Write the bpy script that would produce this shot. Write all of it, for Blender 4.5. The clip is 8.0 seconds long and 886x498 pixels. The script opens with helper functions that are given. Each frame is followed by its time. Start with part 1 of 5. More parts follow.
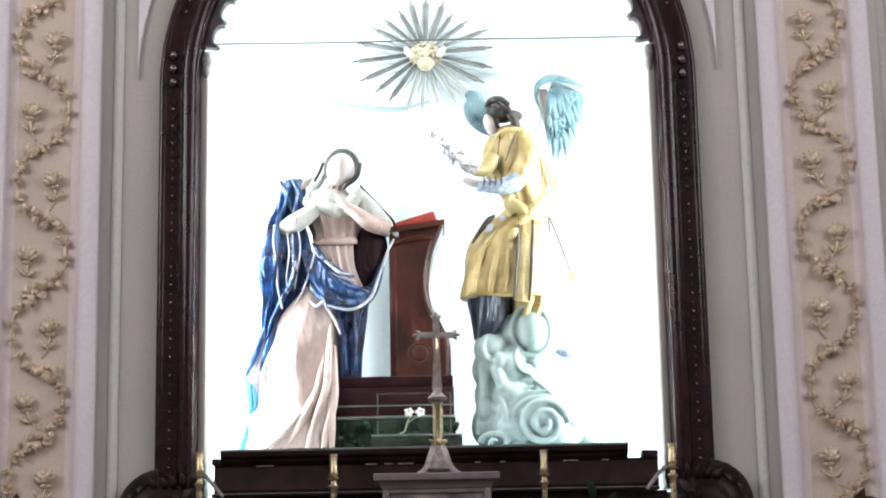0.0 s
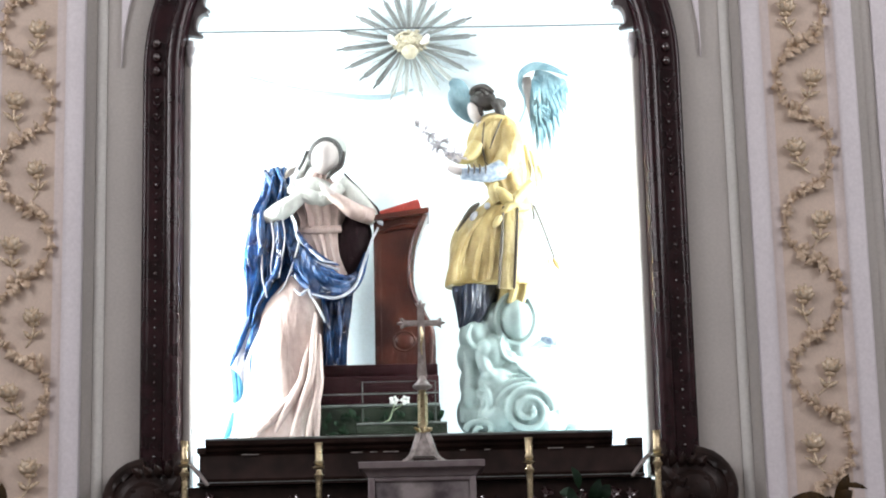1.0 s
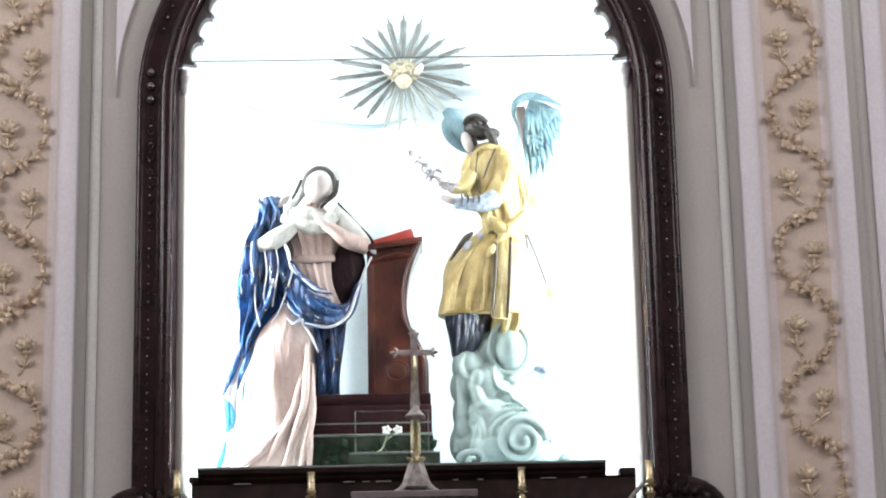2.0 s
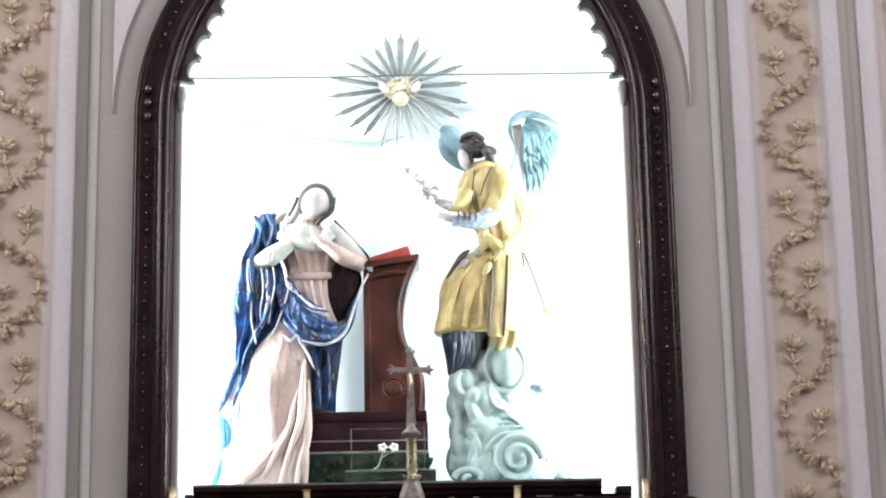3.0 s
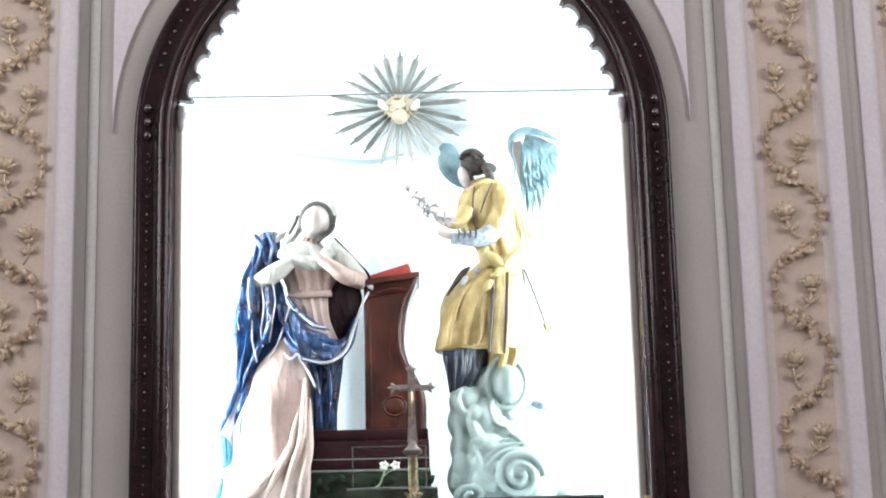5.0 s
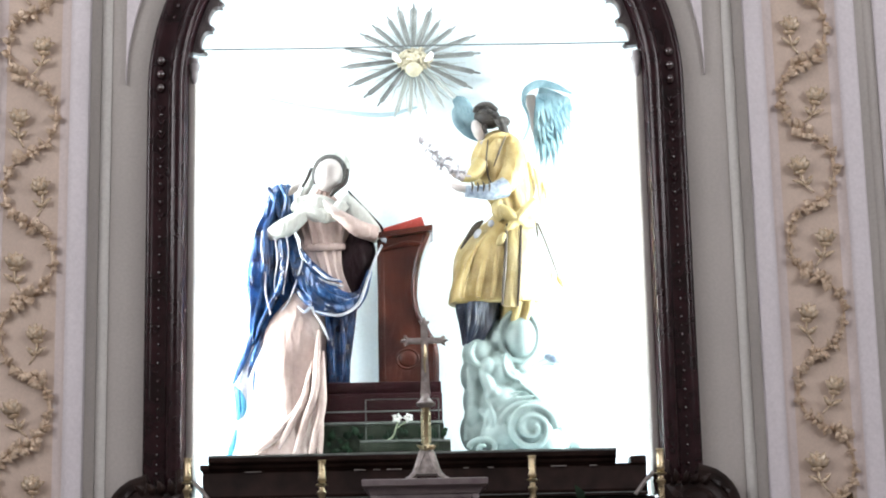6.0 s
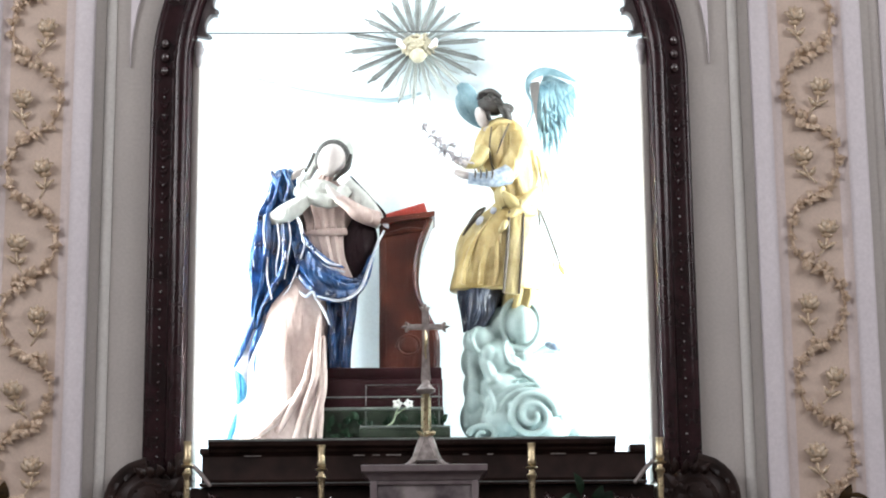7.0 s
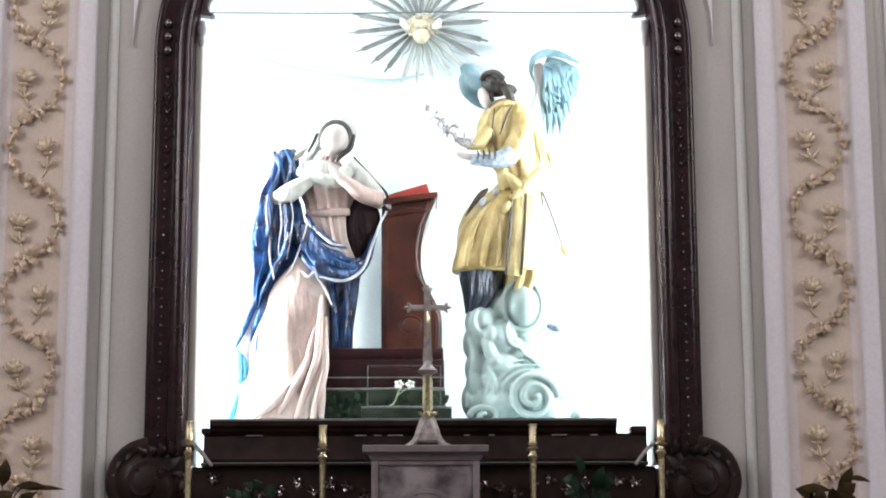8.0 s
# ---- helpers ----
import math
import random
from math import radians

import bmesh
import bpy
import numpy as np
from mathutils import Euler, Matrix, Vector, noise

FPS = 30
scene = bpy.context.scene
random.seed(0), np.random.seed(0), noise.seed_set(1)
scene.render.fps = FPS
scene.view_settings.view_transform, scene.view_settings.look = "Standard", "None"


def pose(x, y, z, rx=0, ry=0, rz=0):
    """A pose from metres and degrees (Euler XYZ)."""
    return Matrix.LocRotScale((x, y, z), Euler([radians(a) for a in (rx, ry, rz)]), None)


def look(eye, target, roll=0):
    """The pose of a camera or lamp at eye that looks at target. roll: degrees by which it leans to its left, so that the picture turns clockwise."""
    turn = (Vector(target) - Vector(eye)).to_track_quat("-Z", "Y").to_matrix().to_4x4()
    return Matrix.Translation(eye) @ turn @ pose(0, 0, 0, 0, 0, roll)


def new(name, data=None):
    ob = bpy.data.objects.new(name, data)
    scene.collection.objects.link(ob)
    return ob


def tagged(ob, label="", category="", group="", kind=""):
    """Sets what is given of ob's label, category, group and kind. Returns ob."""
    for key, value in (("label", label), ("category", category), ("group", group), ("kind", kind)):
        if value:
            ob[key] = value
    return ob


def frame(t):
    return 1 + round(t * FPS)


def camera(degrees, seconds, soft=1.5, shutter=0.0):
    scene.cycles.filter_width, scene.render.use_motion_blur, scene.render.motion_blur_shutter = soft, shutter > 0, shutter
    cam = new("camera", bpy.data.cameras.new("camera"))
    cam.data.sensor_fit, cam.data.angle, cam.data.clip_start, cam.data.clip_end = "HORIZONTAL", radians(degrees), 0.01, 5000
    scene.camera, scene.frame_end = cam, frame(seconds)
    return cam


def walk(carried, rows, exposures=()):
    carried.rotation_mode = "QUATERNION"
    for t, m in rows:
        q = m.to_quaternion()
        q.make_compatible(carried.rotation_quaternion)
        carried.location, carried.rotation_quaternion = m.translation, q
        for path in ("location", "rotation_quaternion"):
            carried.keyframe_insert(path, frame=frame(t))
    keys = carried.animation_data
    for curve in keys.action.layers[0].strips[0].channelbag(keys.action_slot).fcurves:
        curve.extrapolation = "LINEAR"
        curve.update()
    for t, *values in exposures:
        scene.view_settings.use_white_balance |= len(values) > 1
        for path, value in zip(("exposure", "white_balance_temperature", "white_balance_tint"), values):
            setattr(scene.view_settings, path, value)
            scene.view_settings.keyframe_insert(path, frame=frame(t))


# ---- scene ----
EYE = (0.049, -9.608, 1.60)
# seconds, degrees to the right, degrees up, lean
AIM = [
    (0.0, 0.099, 11.823, -1.094),
    (0.5, 0.246, 11.087, -0.876),
    (1.0, 0.591, 11.436, -1.350),
    (1.5, 1.055, 11.710, -1.402),
    (1.7, 0.841, 11.978, -1.318),
    (2.8, 0.949, 12.880, -1.064),
    (3.0, 0.953, 12.915, -1.116),
    (3.5, 0.990, 13.384, -1.222),
    (4.0, 1.382, 13.678, -1.460),
    (4.2, 1.347, 13.885, -1.267),
    (5.3, 0.880, 13.040, -1.520),
    (5.5, 0.893, 12.680, -1.476),
    (6.0, 0.486, 11.993, -1.214),
    (6.5, 1.050, 11.740, -0.570),
    (7.0, 0.414, 11.566, -0.511),
    (7.5, 0.067, 11.741, -1.171),
    (8.0, 0.334, 10.963, -0.191),
]
cam = camera(27.51, 8.0, soft=2.0)
walk(cam, [(t, pose(*EYE, 90 + up, 0, -right) @ pose(0, 0, 0, 0, 0, lean)) for t, right, up, lean in AIM])

# ---- light ----
world = bpy.data.worlds.new("world")
scene.world = world
world.use_nodes = True
wn = world.node_tree
sky = wn.nodes.new("ShaderNodeTexSky")
sky.sky_type, sky.sun_disc, sky.sun_elevation, sky.sun_rotation = "NISHITA", False, radians(45), radians(120)
wn.links.new(sky.outputs[0], wn.nodes["Background"].inputs[0])
wn.nodes["Background"].inputs[1].default_value = 0.1


def area_lamp(name, m, width, height, watts, colour):
    data = bpy.data.lights.new(name, "AREA")
    data.shape, data.size, data.size_y, data.energy, data.color = "RECTANGLE", width, height, watts, colour
    ob = new(name, data)
    ob.matrix_world = m
    return ob


# assumed daylight: lamps in tall nave windows added out of view
for sx in (-1, 1):
    for wy in (-11.0, -5.5):
        area_lamp("assumed_window_light", look((sx * 6.95, wy, 6.8), (sx * 0.5, wy + 2.5, 8.2)), 2.4, 3.0, 264 if sx < 0 else 214, (1.0, 0.955, 0.985))
# tubes behind the jambs and the arch of the lit niche
for sx in (-1, 1):
    area_lamp("niche_tube", look((sx * 1.34, 0.21, 3.60), (sx * 0.45, 0.76, 3.55)), 0.06, 2.0, 98, (0.93, 0.98, 1.0))
area_lamp("niche_tube", look((0, 0.20, 5.62), (0, 0.90, 4.6)), 1.3, 0.08, 19, (0.93, 0.98, 1.0))


# ---- materials ----
def material(name, colour, rough=0.6, metal=0.0, vary=0.15, scale=8.0, bump=0.1, bscale=60.0, second=None, coat=0.0, random_tint=0.0, spec=0.5, wrinkle=0.0):
    m = bpy.data.materials.new(name)
    m.use_nodes = True
    nt = m.node_tree
    b = nt.nodes["Principled BSDF"]
    co = nt.nodes.new("ShaderNodeTexCoord").outputs["Object"]
    big, fine = nt.nodes.new("ShaderNodeTexNoise"), nt.nodes.new("ShaderNodeTexNoise")
    big.inputs["Scale"].default_value, big.inputs["Detail"].default_value = scale, 5
    fine.inputs["Scale"].default_value, fine.inputs["Detail"].default_value = bscale, 4
    for n in (big, fine):
        nt.links.new(co, n.inputs["Vector"])
    ramp = nt.nodes.new("ShaderNodeValToRGB")
    c = Vector(colour)
    lo, hi = (c * (1 - vary), c * (1 + vary)) if second is None else (c, Vector(second))
    ramp.color_ramp.elements[0].position, ramp.color_ramp.elements[1].position = 0.33, 0.67
    ramp.color_ramp.elements[0].color = (*[min(1, v) for v in lo], 1)
    ramp.color_ramp.elements[1].color = (*[min(1, v) for v in hi], 1)
    nt.links.new(big.outputs["Fac"], ramp.inputs["Fac"])
    mix = nt.nodes.new("ShaderNodeMixRGB")
    mix.blend_type, mix.inputs[0].default_value = "MULTIPLY", 0.25
    nt.links.new(ramp.outputs[0], mix.inputs[1])
    nt.links.new(fine.outputs["Fac"], mix.inputs[2])
    out = mix.outputs[0]
    if random_tint:
        info, hsv = nt.nodes.new("ShaderNodeObjectInfo"), nt.nodes.new("ShaderNodeHueSaturation")
        mr = nt.nodes.new("ShaderNodeMapRange")
        mr.inputs["To Min"].default_value, mr.inputs["To Max"].default_value = 1 - random_tint, 1 + random_tint
        nt.links.new(info.outputs["Random"], mr.inputs["Value"])
        nt.links.new(mr.outputs[0], hsv.inputs["Value"])
        nt.links.new(out, hsv.inputs["Color"])
        out = hsv.outputs[0]
    nt.links.new(out, b.inputs["Base Color"])
    rr = nt.nodes.new("ShaderNodeMapRange")
    rr.inputs["To Min"].default_value, rr.inputs["To Max"].default_value = max(0.03, rough - 0.08), min(1, rough + 0.1)
    nt.links.new(fine.outputs["Fac"], rr.inputs["Value"])
    nt.links.new(rr.outputs[0], b.inputs["Roughness"])
    b.inputs["Metallic"].default_value = metal
    b.inputs["Specular IOR Level"].default_value = spec
    b.inputs["Coat Weight"].default_value = coat
    b.inputs["Coat Roughness"].default_value = 0.12
    if bump:
        bp = nt.nodes.new("ShaderNodeBump")
        bp.inputs["Strength"].default_value, bp.inputs["Distance"].default_value = bump, 0.01
        nt.links.new(fine.outputs["Fac"], bp.inputs["Height"])
        nt.links.new(bp.outputs[0], b.inputs["Normal"])
        if wrinkle:
            # carved creases that run mostly downward
            mp, cr, b2 = nt.nodes.new("ShaderNodeMapping"), nt.nodes.new("ShaderNodeTexNoise"), nt.nodes.new("ShaderNodeBump")
            mp.inputs["Scale"].default_value, mp.inputs["Rotation"].default_value = (1.0, 1.0, 0.28), (0.0, 0.35, 0.0)
            cr.inputs["Scale"].default_value, cr.inputs["Detail"].default_value, cr.inputs["Distortion"].default_value = 17.0, 2.0, 0.8
            nt.links.new(co, mp.inputs["Vector"])
            nt.links.new(mp.outputs[0], cr.inputs["Vector"])
            nt.links.new(cr.outputs["Fac"], b2.inputs["Height"])
            b2.inputs["Strength"].default_value, b2.inputs["Distance"].default_value = wrinkle, 0.05
            nt.links.new(bp.outputs[0], b2.inputs["Normal"])
            nt.links.new(b2.outputs[0], b.inputs["Normal"])
    return m


GREY_WALL = material("grey_plaster", (0.50, 0.478, 0.445), 0.75, vary=0.05, scale=1.5, bump=0.04)
WHITE_TRIM = material("white_plaster", (0.80, 0.77, 0.80), 0.6, vary=0.03, scale=2.0, bump=0.02)
CREAM_TRIM = material("cream_plaster", (0.74, 0.74, 0.70), 0.55, vary=0.04, scale=2.0, bump=0.05)
COVE = material("pale_cove_plaster", (0.76, 0.68, 0.655), 0.7, vary=0.05, scale=3.0, bump=0.08)
PANEL = material("beige_panel", (0.69, 0.57, 0.475), 0.7, vary=0.06, scale=3.0, bump=0.12, bscale=90)
GILT = material("dull_gilt_stucco", (0.55, 0.405, 0.28), 0.28, 0.2, scale=25, bump=0.35, bscale=120, second=(0.80, 0.66, 0.50))
BLOSSOM = material("pale_gilt_blossom", (0.62, 0.46, 0.30), 0.25, 0.2, scale=45, bump=0.25, bscale=120, second=(0.86, 0.75, 0.58))
DARK_WOOD = material("dark_varnished_wood", (0.021, 0.0075, 0.0095), 0.18, vary=0.45, scale=9, bump=0.02, bscale=30, coat=0.13, spec=0.27)
BEAD_WOOD = material("polished_bead_wood", (0.03, 0.012, 0.014), 0.12, vary=0.3, scale=9, bump=0.0, coat=1.0, spec=0.4)
BEAD_WOOD.node_tree.nodes["Principled BSDF"].inputs["Coat Roughness"].default_value = 0.07
BEAD_WOOD.node_tree.nodes["Principled BSDF"].inputs["Coat IOR"].default_value = 1.9
LIP = material("pale_edge_line", (0.15, 0.17, 0.16), 0.35, vary=0.3, scale=12)
PENDANT = material("grey_painted_pendant", (0.42, 0.40, 0.41), 0.5, vary=0.2, scale=20)
CUSP_WOOD = material("worn_cusp_wood", (0.13, 0.112, 0.112), 0.40, vary=0.3, scale=12, bump=0.05, spec=0.3)
BROWN_WOOD = material("brown_black_wood", (0.021, 0.0115, 0.0095), 0.38, vary=0.5, scale=7, bump=0.06, bscale=50, spec=0.18)
MAHOGANY = material("mahogany", (0.030, 0.0065, 0.005), 0.3, scale=4, second=(0.125, 0.030, 0.016), bump=0.08, bscale=50, coat=0.4, spec=0.35, wrinkle=0.15)
MAROON = material("maroon_painted_wood", (0.024, 0.0055, 0.0075), 0.5, spec=0.12, vary=0.3, scale=5, bump=0.08)
GREEN_STONE = material("dark_green_marble", (0.007, 0.010, 0.006), 0.45, spec=0.15, scale=16, second=(0.030, 0.042, 0.028), bump=0.03)
NICHE_PAINT = material("white_niche_paint", (0.63, 0.705, 0.74), 0.85, vary=0.03, scale=1.2, bump=0.04)
BRASS = material("polished_brass", (0.56, 0.47, 0.30), 0.28, 1.0, vary=0.15, scale=20, bump=0.05)
SILVER = material("tarnished_silver", (0.36, 0.33, 0.31), 0.45, 0.6, vary=0.3, scale=30, bump=0.1)
RAY_SILVER = material("grey_silvered_wood", (0.21, 0.215, 0.21), 0.45, 0.2, vary=0.25, scale=14, bump=0.1)
RAY_PALE = material("pale_silvered_ray", (0.40, 0.42, 0.40), 0.5, 0.1, vary=0.15, scale=14, bump=0.1)
GOLD = material("soft_gold", (0.46, 0.41, 0.30), 0.45, 0.1, vary=0.2, scale=25, bump=0.3)
MARBLE = material("grey_violet_marble", (0.25, 0.22, 0.22), 0.35, scale=9, second=(0.16, 0.125, 0.135), bump=0.05)
MARBLE_PANEL = material("veined_marble_relief", (0.055, 0.040, 0.048), 0.35, scale=8, second=(0.30, 0.265, 0.265), bump=0.1)
LEAF_DARK = material("dark_brown_leaf", (0.018, 0.011, 0.005), 0.6, spec=0.12, scale=20, second=(0.062, 0.036, 0.012), bump=0.1)
PALE_BLUE = material("faded_blue_wash", (0.32, 0.41, 0.45), 0.85, vary=0.05)
LEAF_GREEN = material("dark_green_leaf", (0.004, 0.013, 0.007), 0.6, spec=0.12, scale=20, second=(0.011, 0.032, 0.014), bump=0.1)
PETAL = material("white_petal", (0.85, 0.83, 0.82), 0.6, vary=0.05, scale=30)
STEM = material("green_stem", (0.30, 0.36, 0.24), 0.6, scale=30)
LILY = material("grey_lilac_lily", (0.26, 0.24, 0.27), 0.5, scale=40, second=(0.60, 0.57, 0.60))
FLOOR_STONE = material("stone_floor", (0.17, 0.15, 0.13), 0.4, scale=2, vary=0.2)
TERRACOTTA = material("clay_pot", (0.30, 0.15, 0.09), 0.7, scale=10)
RED_BOOK = material("red_book_cloth", (0.36, 0.035, 0.022), 0.6, scale=25, bump=0.2)
# painted statue colours
SKIN = material("painted_skin", (0.50, 0.45, 0.43), 0.5, vary=0.04, scale=10)
PINK = material("pale_pink_robe", (0.38, 0.275, 0.248), 0.45, scale=5, second=(0.54, 0.425, 0.385), bump=0.15, bscale=40, wrinkle=0.28)
CREAM_VEIL = material("cream_veil", (0.50, 0.51, 0.475), 0.55, vary=0.14, scale=9, bump=0.1, wrinkle=0.5)
BLUE = material("blue_mantle", (0.003, 0.008, 0.040), 0.20, scale=10, second=(0.016, 0.075, 0.22), bump=0.15, bscale=40, coat=0.4, wrinkle=1)
# lighter copy of the mantle's blue, for stretches the side lamp overexposes
BLUE_LIT = material("overlit_mantle_blue", (0.010, 0.13, 0.27), 0.35, scale=12, second=(0.06, 0.30, 0.46), bump=0.15, wrinkle=0.5)
HEM = material("pale_hem", (0.30, 0.33, 0.40), 0.35, scale=16, second=(0.66, 0.67, 0.72))
LINING = material("dark_maroon_lining", (0.012, 0.003, 0.005), 0.6, spec=0.15, vary=0.3, scale=9, wrinkle=0.6)
HAIR = material("dark_brown_hair", (0.010, 0.007, 0.006), 0.5, scale=40, second=(0.045, 0.036, 0.032), bump=0.5, bscale=90)
OCHRE = material("ochre_gilded_robe", (0.34, 0.235, 0.075), 0.38, 0.08, scale=8, second=(0.56, 0.44, 0.20), bump=0.2, bscale=50, wrinkle=0.35)
OCHRE_PALE = material("pale_ochre_robe", (0.42, 0.33, 0.13), 0.4, 0.1, scale=8, second=(0.58, 0.49, 0.26), bump=0.2, bscale=50, wrinkle=0.35)
NAVY = material("navy_undergarment", (0.006, 0.010, 0.022), 0.3, scale=12, second=(0.030, 0.042, 0.075), bump=0.2, wrinkle=0.8)
SLEEVE = material("silver_blue_sleeve", (0.12, 0.17, 0.25), 0.35, 0.2, scale=28, second=(0.46, 0.52, 0.60), bump=0.2)
WING = material("pale_blue_feathers", (0.060, 0.13, 0.165), 0.45, scale=9, second=(0.21, 0.33, 0.37), bump=0.2)
CLOUD = material("pale_green_grey_cloud", (0.27, 0.355, 0.345), 0.45, vary=0.08, scale=5, bump=0.08, bscale=30)
CLOTH_LINE = material("dark_robe_border", (0.05, 0.035, 0.02), 0.5, scale=20)
GLASS = bpy.data.materials.new("clear_glass")
GLASS.use_nodes = True
gb = GLASS.node_tree.nodes["Principled BSDF"]
gb.inputs["Transmission Weight"].default_value, gb.inputs["Roughness"].default_value, gb.inputs["IOR"].default_value = 1.0, 0.0, 1.12
gb.inputs["Base Color"].default_value = (0.97, 1.0, 0.985, 1)
GLASS_EDGE = material("dark_glass_edge", (0.07, 0.085, 0.08), 0.3, vary=0.2)
PALE_EDGE = material("polished_glass_edge", (0.13, 0.15, 0.14), 0.25, vary=0.1)


# ---- building helpers ----
def finish(name, bm, mats, parent=None, label="", angle=40):
    me = bpy.data.meshes.new(name)
    bmesh.ops.recalc_face_normals(bm, faces=bm.faces)
    bm.to_mesh(me)
    bm.free()
    for m in (mats if isinstance(mats, (list, tuple)) else [mats]):
        me.materials.append(m)
    me.shade_smooth()
    me.set_sharp_from_angle(angle=radians(angle))
    ob = new(name, me)
    if parent is not None:
        ob.parent = parent
    if label:
        ob["label"] = label
    return ob


def part(name, bm, mat, parent, label="", angle=40):
    return finish(name, bm, mat, parent, label, angle)


def thing(name, label, category, group="", kind="", at=(0, 0, 0)):
    ob = tagged(new(name), label, category, group, kind)
    ob.location = at
    return ob


def box(bm, x0, x1, y0, y1, z0, z1, bevel=0.0, mi=0):
    g = bmesh.ops.create_cube(bm, size=1, matrix=Matrix.Translation(((x0 + x1) / 2, (y0 + y1) / 2, (z0 + z1) / 2)) @ Matrix.Diagonal((x1 - x0, y1 - y0, z1 - z0, 1)))
    vs = g["verts"]
    for f in {f for v in vs for f in v.link_faces}:
        f.material_index = mi
    if bevel:
        bmesh.ops.bevel(bm, geom=list({e for v in vs for e in v.link_edges}), offset=bevel, segments=2, profile=0.5, affect="EDGES")
    return bm


def bridge(bm, rings, mi=0, caps=True, loop=True):
    """Skin over rings of points, one after another."""
    vr = [[bm.verts.new(p) for p in r] for r in rings]
    n = len(vr[0])
    for a, b in zip(vr, vr[1:]):
        for i in range(n if loop else n - 1):
            j = (i + 1) % n
            bm.faces.new((a[i], a[j], b[j], b[i])).material_index = mi
    if caps and loop:
        bm.faces.new(vr[0][::-1]).material_index = mi
        bm.faces.new(vr[-1]).material_index = mi
    return vr


def smooth_path(pts, steps=6):
    """Points on a smooth line through pts, whatever their number of values."""
    p = [np.array(q, float) for q in pts]
    p = [2 * p[0] - p[1]] + p + [2 * p[-1] - p[-2]]
    out = []
    for i in range(1, len(p) - 2):
        for s in range(steps):
            t = s / steps
            a, b, c, d = p[i - 1:i + 3]
            out.append(0.5 * (2 * b + (c - a) * t + (2 * a - 5 * b + 4 * c - d) * t * t + (3 * b - a - 3 * c + d) * t ** 3))
    out.append(p[-2])
    return out


def tube(bm, pts, mi=0, n=10, steps=6, flat=1.0, fold=0.0, folds=0, side=(0, 1, 0)):
    """A limb, roll or band through points (x, y, z, radius); flat squeezes it along side."""
    q = smooth_path(pts, steps)
    rings = []
    for k, s in enumerate(q):
        d = Vector(q[min(k + 1, len(q) - 1)][:3]) - Vector(q[max(k - 1, 0)][:3])
        d.normalize()
        u = d.cross(Vector(side))
        u = u.normalized() if u.length > 1e-4 else Vector((1, 0, 0))
        w = u.cross(d).normalized()
        ring = []
        for i in range(n):
            a = 2 * math.pi * i / n
            r = max(s[3], 0.0015) * (1 + fold * math.sin(folds * a + k * 0.15))
            ring.append(Vector(s[:3]) + u * r * math.cos(a) + w * r * flat * math.sin(a))
        rings.append(ring)
    bridge(bm, rings, mi)


def robe(bm, rows, mi=0, n=56, folds=9, depth=0.12, twist=0.6, steps=5, seed=0.0):
    """Draped cloth standing upright: rows (z, x, y, half width, half depth), with folds that run down it."""
    q = smooth_path(rows, steps)
    rings = []
    for k, (z, x, y, rx, ry) in enumerate(q):
        ring = []
        for i in range(n):
            a = 2 * math.pi * i / n
            w = math.sin(folds * a + twist * k * 0.35 + seed + 0.9 * math.sin(2.3 * a + seed))
            w = math.copysign(abs(w) ** 0.7, w)
            w += 0.5 * noise.noise(Vector((math.cos(a) * 2.2, math.sin(a) * 2.2, z * 3 + seed)))
            r = 1 + depth * w
            ring.append(Vector((x + rx * r * math.cos(a), y + ry * r * math.sin(a), z)))
        rings.append(ring)
    bridge(bm, rings, mi)


def ball(bm, c, r, mi=0, rz=0.0, ry=0.0, sub=2):
    m = Matrix.Translation(c) @ Euler((0, radians(ry), radians(rz))).to_matrix().to_4x4() @ Matrix.Diagonal((*r, 1))
    g = bmesh.ops.create_icosphere(bm, subdivisions=sub, radius=1, matrix=m)
    for f in {f for v in g["verts"] for f in v.link_faces}:
        f.material_index = mi


def lathe(bm, profile, c=(0, 0, 0), n=20, mi=0):
    bridge(bm, [[(c[0] + r * math.cos(2 * math.pi * i / n), c[1] + r * math.sin(2 * math.pi * i / n), c[2] + z) for i in range(n)] for r, z in profile], mi)


def leaf(bm, root, tip, width, lift=0.02, mi=0, thick=0.004):
    """A pointed, slightly cupped leaf with thickness."""
    a, b = Vector(root), Vector(tip)
    d = b - a
    u = d.cross(Vector((0.3, -1, 0.2))).normalized()
    w = u.cross(d).normalized()
    rings = []
    for t, s in ((0, 0.12), (0.25, 0.8), (0.5, 1.0), (0.75, 0.7), (1, 0.05)):
        c = a + d * t + w * lift * math.sin(math.pi * t)
        h = width * s / 2
        rings.append([c - u * h, c - w * thick - u * h * 0.2, c + u * h, c + w * thick])
    bridge(bm, rings, mi)


def arch_points(r, zb, zc, n=48, lo=0.0):
    """Up the west jamb, round the half circle and down the east jamb."""
    pts = []
    if zb < zc:
        pts = [(-r, zb + (zc - zb) * i / 6) for i in range(6)]
    pts += [(-r * math.cos(lo + (math.pi - 2 * lo) * i / n), zc + r * math.sin(lo + (math.pi - 2 * lo) * i / n)) for i in range(n + 1)]
    if zb < zc:
        pts += [(r, zc - (zc - zb) * (i + 1) / 6) for i in range(6)]
    return pts


def arch_sweep(bm, profile, zb, zc, n=48, mi=0):
    """Profile rows (radius, y) carried round the arch."""
    paths = [arch_points(r, zb, zc, n) for r, y in profile]
    rings = [[(p[k][0], y, p[k][1]) for p, (r, y) in zip(paths, profile)] for k in range(len(paths[0]))]
    bridge(bm, rings, mi)


